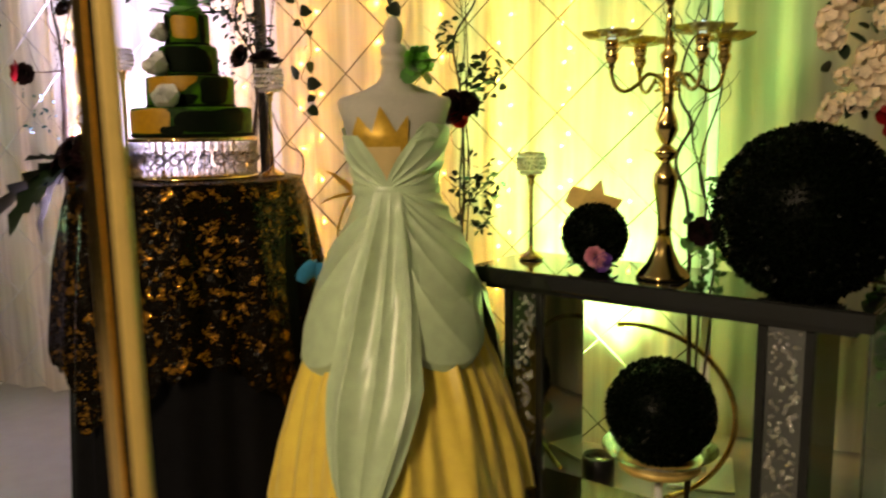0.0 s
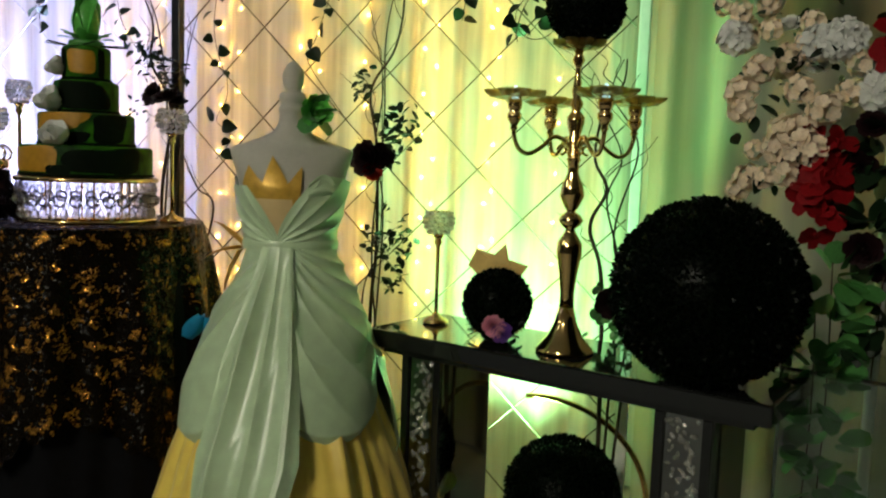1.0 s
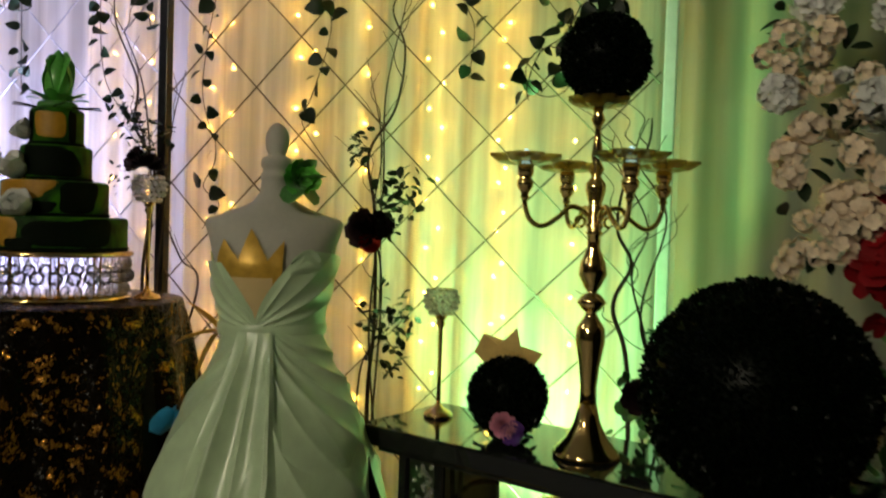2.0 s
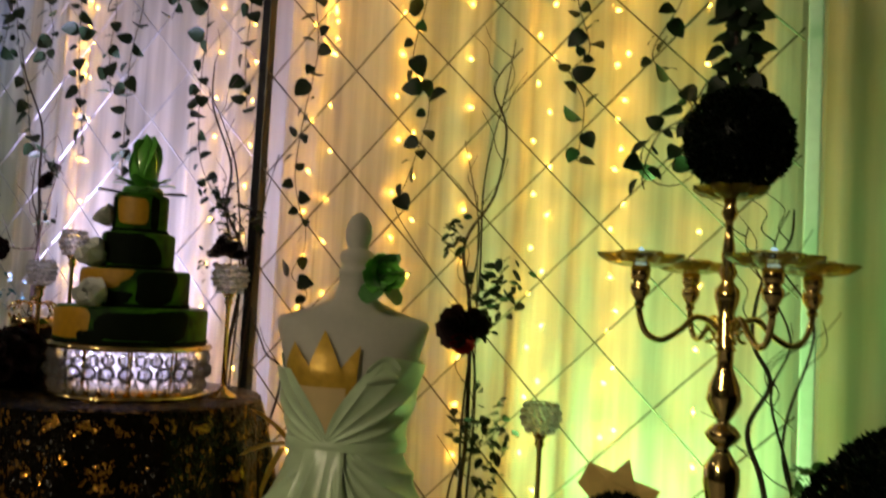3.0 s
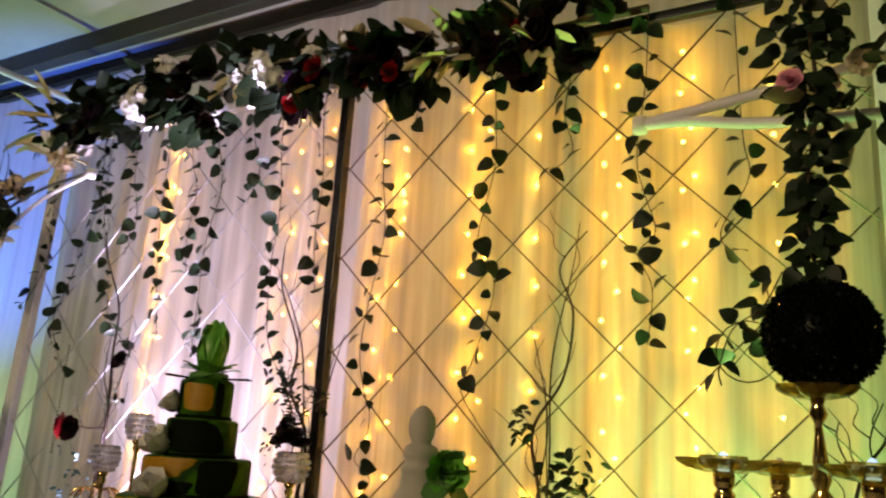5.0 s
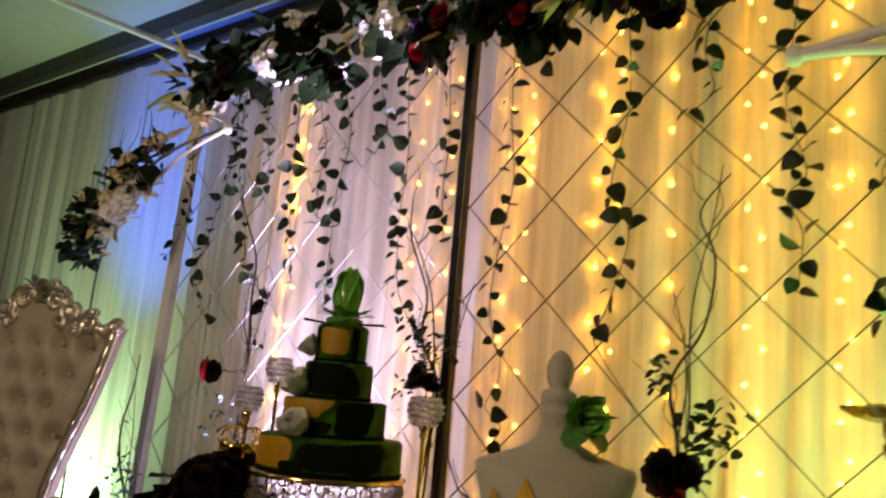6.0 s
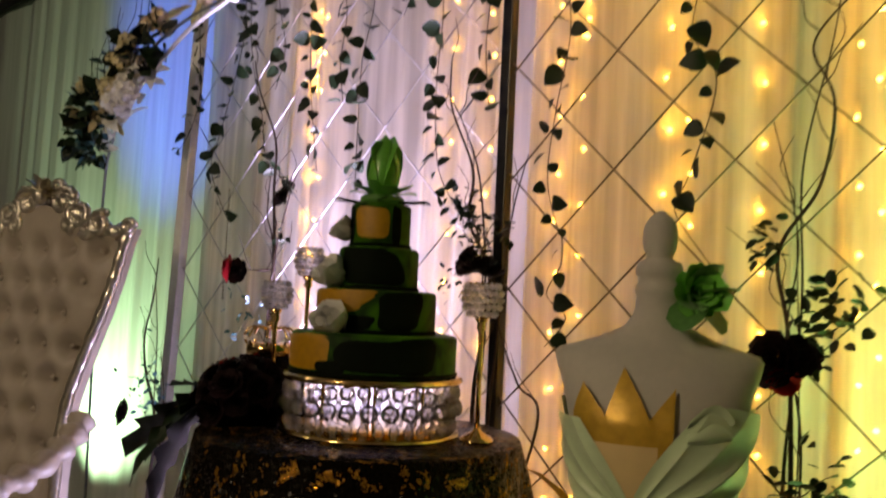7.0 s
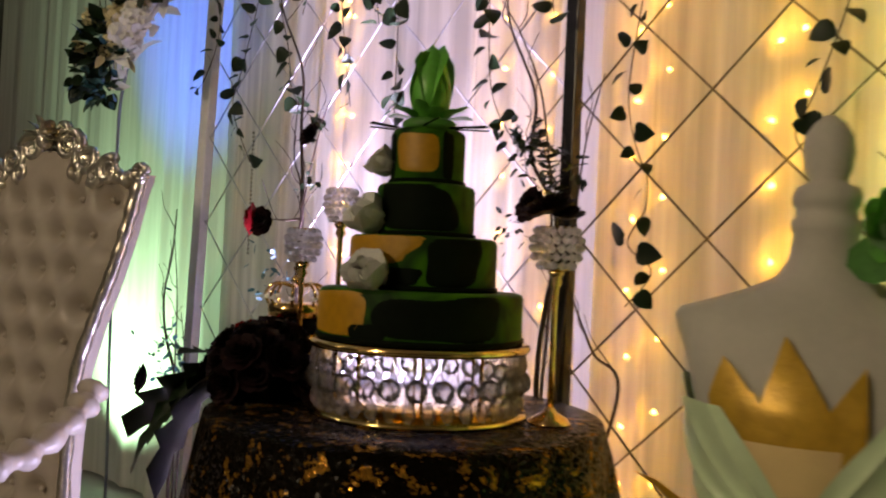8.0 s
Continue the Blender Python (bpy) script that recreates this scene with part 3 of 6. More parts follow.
for i in range(11):
    a = sticks.uniform(0, 6.28)
    p = Vector((0.05 * math.cos(a), 0.05 * math.sin(a), 1.610))
    d = Vector((math.cos(a + 0.6), math.sin(a + 0.6), 0.05))
    part("stick", tube([p - d * 0.06, p, p + d * 0.07], 0.0018, 5), M_CAKE_DARK, cake)


def magnolia(p, n, size, parent):
    """A half-open sugar magnolia: broad cupped petals round a closed heart."""
    bm = bmesh.new()
    for k, (count, lift, long) in enumerate(((5, 38, 0.60), (4, 62, 0.56), (3, 80, 0.46))):
        for i in range(count):
            petal_into(bm, pose(0, 0, 0, 0, 0, 360 * i / count + 30 * k) @ Matrix.Translation((0, 0.03, 0)) @ pose(0, 0, 0, lift) @ Matrix.Scale(long, 4), 0.56, 0.55, 7)
    ob = part("sugar_blossom", bm, M_WHITEPETAL, parent, "white sugar magnolia")
    ob.matrix_basis = facing(p, n, size)


for da, r, z, s in ((-1.35, 0.068, 1.522, 0.052), (-1.10, 0.090, 1.412, 0.070), (-0.62, 0.134, 1.306, 0.070), (-1.5, 0.088, 1.425, 0.046)):
    a = VIEW + da
    magnolia((r * math.cos(a), r * math.sin(a), z), (math.cos(a), math.sin(a), 0.9), s * 1.6, cake)


stand = thing("cake_stand", "round gold cake stand ringed with hanging crystals", "cake stand", place=(CX, CY, 0))
part("base_plate", lathe([(0, TZ + 0.002), (0.205, TZ + 0.002), (0.208, TZ + 0.006), (0.205, TZ + 0.012), (0, TZ + 0.012)], 72), M_ROSEGOLD, stand)
for i in range(6):
    a = math.pi * i / 3 + 0.3
    part("rod", tube([(0.13 * math.cos(a), 0.13 * math.sin(a), TZ + 0.01), (0.13 * math.cos(a), 0.13 * math.sin(a), 1.20)], 0.003, 8), M_GOLD, stand, "thin gold rod")
part("top_plate", lathe([(0, 1.198), (0.206, 1.198), (0.210, 1.203), (0.207, 1.210), (0.2, 1.213), (0, 1.213)], 72), M_GOLD, stand)


def crystal_shape(h, r):
    bm = bmesh.new()
    lathe([(0, 0), (r * 0.45, h * 0.06), (r, h * 0.32), (r * 0.9, h * 0.55), (r * 0.45, h * 0.85), (0, h)], 8, bm)
    return bm


DROP = as_mesh(crystal_shape(0.062, 0.0135), M_CRYSTAL, False)
BEAD = as_mesh(ball((0, 0, 0.018), 0.020, sub=2), M_CRYSTAL, False)
PRISM = as_mesh(crystal_shape(0.040, 0.0085), M_CRYSTAL, False)
for i in range(44):
    a = 2 * math.pi * i / 44
    piece("prism", PRISM, stand, Matrix.Translation((0.198 * math.cos(a), 0.198 * math.sin(a), 1.158)))
for i in range(27):
    a = 2 * math.pi * (i + 0.5) / 27
    piece("bead", BEAD, stand, Matrix.Translation((0.194 * math.cos(a), 0.194 * math.sin(a), 1.124)))
for i in range(36):
    a = 2 * math.pi * i / 36
    piece("crystal_drop", DROP, stand, Matrix.Translation((0.190 * math.cos(a), 0.190 * math.sin(a), 1.086)) @ Matrix.Diagonal((0.9, 0.9, 0.65, 1)))


# ---- crystal candle cups ----
def candle_cup(name, p, stem, cup_r, cup_h, material, label, base_r=0.038):
    """A gold stem with a round cup of cut crystals held by gold rings; p is the foot's middle."""
    ob = thing(name, label, "candle holder", "crystal candle cups", place=p)
    part("foot", lathe([(0, 0), (base_r, 0), (base_r, 0.004), (base_r * 0.8, 0.012), (base_r * 0.3, 0.022), (0.008, 0.03)], 32), material, ob)
    part("stem", lathe([(0.006, 0.02), (0.0055, stem * 0.5), (0.006, stem - 0.03), (0.012, stem - 0.02), (0.009, stem - 0.01), (0.016, stem), (0.008, stem + 0.004)], 20), material, ob)

    def bowl_r(u):
        return cup_r * math.sqrt(max(0.05, 1 - ((u - 0.58) / 0.64) ** 2))

    cup = part("cup", lathe([(0, stem + 0.002), (bowl_r(0.0), stem + 0.003), (bowl_r(0.06), stem + 0.006), (0, stem + 0.006)], 24), material, ob, "gold cup floor under a bowl of crystals")
    rows = 5
    for row in range(rows):
        u = (row + 0.55) / rows
        count = 16 if row else 11
        r = bowl_r(u)
        h, w = cup_h / rows * 1.12, 2 * math.pi * r / count * 0.5
        gem = bmesh.new()
        lathe([(0, -h * 0.5), (w * 0.75, -h * 0.24), (w, 0), (w * 0.75, h * 0.24), (0, h * 0.5)], 6, gem)
        mesh = as_mesh(gem, M_CUPCRYSTAL, False)
        for i in range(count):
            a = 2 * math.pi * (i + 0.5 * (row % 2)) / count
            piece("crystal", mesh, cup, Matrix.Translation((r * math.cos(a), r * math.sin(a), stem + 0.003 + cup_h * u)) @ pose(0, 0, 0, 0, 0, math.degrees(a)))
    part("rim", tube([(bowl_r(1) * math.cos(t), bowl_r(1) * math.sin(t), stem + 0.003 + cup_h) for t in [2 * math.pi * q / 32 for q in range(33)]], 0.0011, 5), material, cup, "thin gold rim")
    return ob



M_CUPGLASS = glass("cup_glass", (0.95, 0.95, 0.95), 0.05)
M_CUPCRYSTAL = crystal("cup_crystal", (0.96, 0.96, 0.97), 0.5)
candle_cup("candle_cup", (-1.535, 2.59, TZ + 0.003), 0.272, 0.044, 0.078, M_GOLD, "tall gold candle cup of crystal holding a dark rose")
candle_cup("candle_cup", (-2.067, 2.534, TZ + 0.003), 0.355, 0.036, 0.075, M_GOLD, "tall crystal candle cup behind the cake")
candle_cup("candle_cup", (-2.075, 2.44, TZ + 0.003), 0.265, 0.036, 0.072, M_GOLD, "shorter crystal candle cup behind the cake")
candle_cup("candle_cup", (-0.655, 2.605, 0.826), 0.255, 0.041, 0.068, M_GOLD, "gold candle cup of crystal on the console")

# dark rose in the tall cup
rosecup = thing("cup_rose", "dark rose and eucalyptus sprig in the crystal cup", "flower", place=(-1.545, 2.589, 1.43))
for k, (dx, dy, dz, s) in enumerate(((0, 0, 0.025, 0.085), (-0.02, -0.01, 0.02, 0.06), (0.025, 0.01, 0.015, 0.055))):
    piece("bloom", ROSE["dark_red_petal"][k % 2], rosecup, facing((dx, dy, dz), (dx * 8, dy * 8 - 0.4, 1), s, 40 * k))
sprig = random.Random(8)
stalk = smooth_path([(0, 0.01, 0.0), (-0.01, 0.02, 0.06), (-0.03, 0.02, 0.12), (-0.055, 0.02, 0.175)])
part("stalk", tube(stalk, 0.0018, 5), M_STEM, rosecup)
for k, p in enumerate(stalk[6:]):
    for s in (1, -1):
        piece("leaf", OVAL_MESH, rosecup, turned(p, (s * 0.9, sprig.uniform(-0.6, 0.2), 0.4), sprig.uniform(-40, 40), sprig.uniform(0.02, 0.032)))

# ---- crown, roses and big leaves on the table ----
bouquet = thing("rose_bouquet", "dark red rose bouquet with big split leaves lying on the table", "flowers", place=(-2.05, 2.34, TZ + 0.002))
br = random.Random(21)
part("foam", lathe([(0.0, 0), (0.085, 0.0), (0.095, 0.05), (0.06, 0.10), (0, 0.115)], 24), M_BOX, bouquet)
for k in range(26):
    a, h = k * 2.4, 1 - (k + 0.5) / 26 * 1.0
    r = math.sqrt(max(0, 1 - h * h))
    n = Vector((r * math.cos(a), r * math.sin(a), h * 0.95 + 0.05))
    piece("rose", ROSE["dark_red_petal"][k % 2] if k not in (4, 9) else ROSE["red_petal"][0], bouquet, facing((n.x * 0.098, n.y * 0.098, 0.02 + n.z * 0.11), n, br.uniform(0.06, 0.078), br.uniform(0, 90)))
SPLIT = as_mesh(leaf_shape([(0, 0), (0.16, 0.1), (0.3, 0.25), (0.17, 0.32), (0.34, 0.45), (0.18, 0.52), (0.33, 0.66), (0.15, 0.72), (0.22, 0.88), (0, 1)], 0.15, 0.5), M_LEAF)
for d, s, rr in (((-0.9, -0.35, -0.15), 0.26, 10), ((-0.7, -0.75, -0.5), 0.26, -20), ((-0.5, -0.8, -0.8), 0.24, 30), ((-1, 0.1, 0.1), 0.2, 0), ((-0.2, -1, -0.2), 0.17, 15), ((-0.6, 0.3, 0.7), 0.14, 0), ((-0.8, -0.2, 0.5), 0.14, 20)):
    piece("split_leaf", SPLIT, bouquet, turned((d[0] * 0.08, d[1] * 0.08, 0.05), d, rr, s))

crown = thing("table_crown", "small ornate gold crown set with pearls behind the roses", "crown", place=(-2.13, 2.47, TZ + 0.003))
part("cushion", lathe([(0, 0), (0.06, 0), (0.07, 0.06), (0.06, 0.145), (0, 0.15)], 28), M_BLACKCLOTH, crown)
part("band", lathe([(0.056, 0.148), (0.060, 0.150), (0.060, 0.178), (0.056, 0.18)], 40), M_GOLD, crown)
for i in range(8):
    a = 2 * math.pi * i / 8
    c, s = math.cos(a), math.sin(a)
    part("arch", tube(smooth_path([(0.058 * c, 0.058 * s, 0.175), (0.066 * c, 0.066 * s, 0.20), (0.045 * c, 0.045 * s, 0.222), (0.012 * c, 0.012 * s, 0.215)], 4), 0.0035, 6), M_GOLD, crown)
    part("pearl", ball((0.063 * c, 0.063 * s, 0.192), 0.006, sub=2), M_WHITEPETAL, crown)
part("orb", ball((0, 0, 0.228), 0.013, sub=2), M_GOLD, crown)
part("cross", box((0, 0, 0.252), (0.006, 0.006, 0.026), box((0, 0, 0.254), (0.02, 0.006, 0.006))), M_GOLD, crown)

# ---- dress form and dress ----
DX, DY, DTURN = -1.005, 2.362, 26
TORSO = [(0.90, .15, .125), (0.98, .135, .112), (1.05, .110, .086), (1.10, .113, .088), (1.16, .127, .1), (1.214, .139, .108), (1.262, .150, .095), (1.292, .160, .080),
         (1.308, .1635, .066), (1.318, .157, .057), (1.328, .125, .05), (1.342, .085, .046), (1.358, .052, .041), (1.38, .038, .036), (1.408, .034, .034), (1.412, .0375, .0375), (1.424, .0375, .0375), (1.427, .033, .033),
         (1.438, .032, .032), (1.442, .037, .037), (1.452, .0375, .0375), (1.462, .034, .034), (1.467, .022, .022), (1.472, .020, .020), (1.484, .026, .026), (1.503, .0285, .0285), (1.522, .026, .026), (1.537, .017, .017), (1.546, .006, .006)]


def torso_at(z):
    for (z0, a0, b0), (z1, a1, b1) in zip(TORSO, TORSO[1:]):
        if z0 <= z <= z1:
            u = (z - z0) / (z1 - z0)
            return a0 + (a1 - a0) * u, b0 + (b1 - b0) * u
    return TORSO[0][1:] if z < TORSO[0][0] else TORSO[-1][1:]


def body_point(th, z, off=0.0):
    """On the torso: th 0 is the front, and grows to the form's +x side."""
    a, b = torso_at(z)
    if 1.1 < z < 1.28 and math.cos(th) > 0:
        b += 0.018 * math.sin(math.pi * (z - 1.1) / 0.18) * (0.4 + 0.6 * abs(math.sin(th * 1.6)))
    x, y = (a + off) * math.sin(th), -(b + off) * math.cos(th)
    return Vector((x, y, z))


form_bm = bmesh.new()
rings = []
for z, a, b in TORSO:
    rings.append([form_bm.verts.new(body_point(2 * math.pi * i / 64, z)) for i in range(64)])
for lo, hi in zip(rings, rings[1:]):
    for i in range(64):
        j = (i + 1) % 64
        form_bm.faces.new((lo[i], lo[j], hi[j], hi[i]))
form_bm.faces.new(rings[-1])
form_bm.faces.new(rings[0][::-1])
lathe([(0.0, 0.0), (0.14, 0.0), (0.14, 0.015), (0.03, 0.035), (0.016, 0.06), (0.016, 0.92)], 24, form_bm)
form = part("dress_form", form_bm, M_IVORY)
form.matrix_world = pose(DX, DY, 0, 0, 0, DTURN)
tagged(form, "ivory jersey dress form with a turned neck finial", "mannequin")

dress = thing("ball_gown", "strapless gown in pale green satin over a golden skirt", "dress", place=(DX, DY, 0), turn=DTURN)
SKIRT = [(1.055, .113), (1.0, .128), (.9, .168), (.79, .209), (.63, .266), (.48, .325), (.334, .37), (.2, .395), (.12, .403), (.02, .405)]


def skirt_r(z):
    for (z1, r1), (z0, r0) in zip(SKIRT, SKIRT[1:]):
        if z0 <= z <= z1:
            u = (z - z0) / (z1 - z0)
            return r0 + (r1 - r0) * u
    return SKIRT[0][1] if z > 1 else SKIRT[-1][1]


def sheet(t0, t1, top, low, point, n=60, rows=26):
    """A cloth between angles t0 and t1, from top(th) down to low(th), laid on point(th, z, v)."""
    bm = bmesh.new()
    grid = []
    for j in range(rows + 1):
        v = j / rows
        row = []
        for i in range(n + 1):
            th = t0 + (t1 - t0) * i / n
            z = top(th) + (low(th) - top(th)) * v
            row.append(bm.verts.new(point(th, z, v)))
        grid.append(row)
    for a, b in zip(grid, grid[1:]):
        for i in range(n):
            bm.faces.new((a[i], a[i + 1], b[i + 1], b[i]))
    return bm


def on_skirt(off, fold):
    def point(th, z, v):
        r = skirt_r(z) + off + fold(th, z, v)
        depth = 0.86 + 0.14 * min(1, (1.06 - z) / 0.5)
        return Vector((r * math.sin(th), -r * math.cos(th) * depth, z))
    return point


def ridge(x):
    """A pinched fold: sharp crests, broad hollows; from 0 to 1."""
    return 1 - abs(math.sin(x)) ** 0.7


def fan(s, d, places, width):
    """Folds that run out from a gathered point: s across and d down from it."""
    far = math.hypot(s, d)
    phi = math.atan2(s, d + 0.004) - 0.55 * far
    return sum(math.exp(-abs(phi - q) / width) * (1.0 if k % 2 else 0.65) for k, q in enumerate(places)) * min(1, far / 0.07)


# golden skirt: deep folds, petal hem
def gold_fold(th, z, v):
    return (0.040 * ridge(4.5 * th + 0.9 * math.sin(2 * th) + 0.4 * v) + 0.014 * ridge(11 * th + 2 * v) + 0.006 * math.sin(31 * th + 9 * z) - 0.02) * v ** 0.8


part("skirt", sheet(-math.pi, math.pi, lambda th: 1.05, lambda th: 0.135 + 0.05 * abs(math.sin(7 * th)) ** 1.5, on_skirt(-0.012, gold_fold), 260, 34), M_SATIN_GOLD, dress, "golden satin skirt with a petal hem")
part("underskirt", sheet(-math.pi, math.pi, lambda th: 0.5, lambda th: 0.012, on_skirt(-0.045, lambda th, z, v: 0.008 * math.sin(14 * th)), 120, 6), M_SATIN_GOLD, dress)


# green overskirt: puffed swags at the sides, a long pointed panel in front
def swag_fold(seed, k):
    def f(th, z, v):
        folds_ = fan((th + 0.10) * 0.17, 1.068 - z, (-1.1, -0.75, -0.4, 0.02, 0.22, 0.45, 0.66, 0.9, 1.15), 0.055)
        belly = 0.050 * math.sin(math.pi * min(1, v * 1.02)) ** 1.4 * v
        sag = 0.010 * ridge(k * 0.5 * th + 16 * z + 2.2 * th * th + seed) * v * (1.1 - v)
        tuck = 0.0 if v < 0.94 else -0.03 * (v - 0.94) / 0.06
        return 0.024 * folds_ * (1.1 - v) + belly + sag + tuck
    return f


part("side_swag", sheet(-0.12, 1.25, lambda th: 1.052, lambda th: 0.565 + 0.10 * abs((th - 0.52) / 0.7) ** 2.2, on_skirt(0.004, swag_fold(0.4, 6)), 130, 80), M_SATIN_GREEN, dress, "puffed pale green swag")
part("side_swag", sheet(0.15, 1.1, lambda th: 1.05, lambda th: 0.70 + 0.10 * abs((th - 0.6) / 0.6) ** 2, on_skirt(0.020, swag_fold(2.4, 7)), 110, 70), M_SATIN_GREEN, dress, "upper layer of the puffed swag")
part("side_swag", sheet(-2.0, -0.5, lambda th: 1.05, lambda th: 0.54 + 0.10 * abs((th + 1.25) / 0.75) ** 2.2, on_skirt(0.002, swag_fold(1.7, 6)), 130, 80), M_SATIN_GREEN, dress, "puffed pale green swag")
part("back_swag", sheet(1.2, 2 * math.pi - 1.95, lambda th: 1.05, lambda th: 0.52 + 0.05 * math.cos(3 * th), on_skirt(0.001, swag_fold(3.0, 9)), 90, 30), M_SATIN_GREEN, dress)


def panel_point(th, z, v):
    # th runs from -1 to 1 across the panel, which widens to the knee and then tapers to a tip
    half = 0.42 if v < 0.58 else 0.42 * max(0.03, (1 - v) / 0.42) ** 0.7
    half *= 0.75 + 0.25 * min(1, v * 3)
    a = -0.37 + half * th + 0.10 * (1 - v)
    r = skirt_r(z) + 0.020 + (0.030 * ridge(2.5 * th + 0.9 + 0.7 * v) + 0.014 * ridge(5.3 * th + 1.6 * v + 2.0) + 0.008 * ridge(7 * v + 2.2 * th)) * min(1, v * 4) * (1 - 0.3 * v) + 0.010 * v
    return Vector((r * math.sin(a), -r * math.cos(a) * (0.86 + 0.14 * min(1, (1.06 - z) / 0.5)), z))


part("front_panel", sheet(-1, 1, lambda th: 1.058, lambda th: 0.165 + 0.03 * th * th, panel_point, 90, 110), M_SATIN_GREEN, dress, "long pointed pale green front panel")


# bodice: golden crown-shaped inset, green wraps crossing to the waist
def on_body(off, fold):
    return lambda th, z, v: body_point(th, z, off + fold(th, z, v))


def crown_top(th):
    u = (th + 0.98) / 1.15 * 2.5
    return 1.222 + 0.058 * (1 - abs((u % 1) * 2 - 1)) * (1.25 if 0.9 < u < 2 else 0.8)


M_GOLDINSET = mat("gold_brocade", (0.60, 0.36, 0.05), 0.38, 0.35, vary=0.2, scale=30, bump=0.15, bump_scale=120)
part("crown_inset", sheet(-0.98, 0.17, crown_top, lambda th: 1.07, on_body(0.010, lambda th, z, v: 0.0), 60, 16), M_GOLDINSET, dress, "gold crown-shaped bodice inset")
part("inset_trim", sheet(-0.72, 0.02, lambda th: 1.183, lambda th: 1.07, on_body(0.013, lambda th, z, v: 0.0), 30, 8), M_SATIN_CREAM, dress, "pale gold lower inset")


def wrap(side):
    def top(th):
        d = (th + 0.28) * side
        return min(1.085 + 0.21 * max(0, d) ** 0.8, (1.245 if side > 0 else 1.215) - 0.02 * max(0, d - 1))
    def fold(th, z, v):
        d = (th + 0.28) * side
        return 0.011 * fan((z - 1.062), 0.15 * max(0, d) + 0.004, (0.12, 0.34, 0.58, 0.85, 1.12, 1.38), 0.05) * min(1, 0.35 + v) + 0.002
    return top, fold


for side, t0, t1 in ((-1, -1.75, -0.26), (1, -0.30, 1.75)):
    top, fold = wrap(side)
    part("wrap", sheet(t0, t1, top, lambda th: 1.05, on_body(0.012, fold), 110, 60), M_SATIN_GREEN, dress, "crossing pale green bodice wrap")
part("bodice_back", sheet(1.7, 2 * math.pi - 1.7, lambda th: 1.235, lambda th: 1.05, on_body(0.011, lambda th, z, v: 0.002 * math.sin(20 * th)), 50, 12), M_SATIN_GREEN, dress)
part("bust_leaf", sheet(0.28, 0.75, lambda th: 1.225 + 0.025 * math.sin((th - 0.28) / 0.47 * math.pi), lambda th: 1.19, on_body(0.018, lambda th, z, v: 0.006 * math.sin(9 * v + 3 * th)), 24, 8), M_SATIN_GREEN, dress, "folded satin leaf at the neckline")
part("waistband", sheet(-math.pi, math.pi, lambda th: 1.072, lambda th: 1.044, on_body(0.016, lambda th, z, v: 0.003 * math.sin(math.pi * v)), 80, 6), M_SATIN_GREEN, dress, "satin waistband")
POINT = as_mesh(leaf_shape([(0, 0), (0.16, 0.12), (0.2, 0.45), (0.1, 0.8), (0, 1)], 0.25, 0.3), M_GOLDINSET)
for d, s in (((-0.95, -0.1, 0.05), 0.10), ((-0.5, -0.1, 0.8), 0.11), ((-0.6, -0.1, -0.75), 0.13)):
    piece("hip_point", POINT, dress, turned((-0.125, 0.02, 1.04), d, 20, s), "gold pointed hip ornament")
M_BLUE = mat("turquoise_satin", (0.01, 0.22, 0.45), 0.4, vary=0.2, scale=20, bump=0.1)
bow = bmesh.new()
for s in (1, -1):
    petal_into(bow, Matrix.Translation((-0.24, 0.11, 0.83)) @ pose(0, 0, 0, -80, 25, 35 * s) @ Matrix.Scale(0.075, 4), 0.42, 0.5, 5)
part("bow", bow, M_BLUE, dress, "turquoise bow at the back of the hip")

gflower = thing("neck_flower", "bright green silk flower pinned at the form's neck", "flower", place=(DX, DY, 0), turn=DTURN)
M_GREENPETAL = mat("green_silk_petal", (0.10, 0.44, 0.05), 0.5, vary=0.25, scale=40, each=0.35, sheen=0.3)
fg = bmesh.new()
gr = random.Random(4)
for k in range(20):
    a, lift = k * 2.4, 12 + 62 * (k / 20)
    petal_into(fg, pose(0, 0, 0, 0, 0, math.degrees(a)) @ pose(0, 0, 0, lift) @ Matrix.Scale(gr.uniform(0.75, 1.05) * (0.6 if k > 13 else 0.9), 4), 0.36, 0.3, 5)
ob = part("petals", fg, M_GREENPETAL, gflower)
ob.matrix_basis = facing((0.052, -0.040, 1.408), (0.35, -1, 0.25), 0.068)
for d in ((0.9, -0.4, 0.3), (0.6, -0.4, -0.7), (-0.3, -0.6, -0.6), (0.4, -0.4, 0.8)):
    piece("leaf", EUCA_MESH, gflower, turned((0.055, -0.042, 1.405), d, 0, 0.07))

# ---- mirrored console ----
UX, UY = math.cos(radians(-21)), math.sin(radians(-21))


def on_console(u, v, z=0.0):
    return (-0.24 + UX * u - UY * v, 2.42 + UY * u + UX * v, z)


console = thing("console_table", "mirrored console table with crushed crystal inlay", "console", place=(-0.24, 2.42, 0), turn=-21)
M_SMOKE = mat("smoked_mirror", (0.012, 0.013, 0.012), 0.05, 0.0, vary=0.1, scale=4, spec=0.5)
part("tabletop", box((0, 0, 0.798), (1.10, 0.33, 0.05), bevel=0.006), M_SMOKE, console, "mirrored top slab", smooth=False)
part("apron", box((0, 0, 0.765), (1.02, 0.28, 0.018), bevel=0.003), M_SMOKE, console, smooth=False)
part("base", box((0, 0, 0.045), (1.02, 0.30, 0.09), bevel=0.006), M_MIRROR, console, "mirrored base plinth", smooth=False)
M_CRUSH = mat("crushed_crystal", (0.70, 0.68, 0.62), 0.12, 0.75, vary=0.4, scale=200, bump=1.0, bump_scale=150)
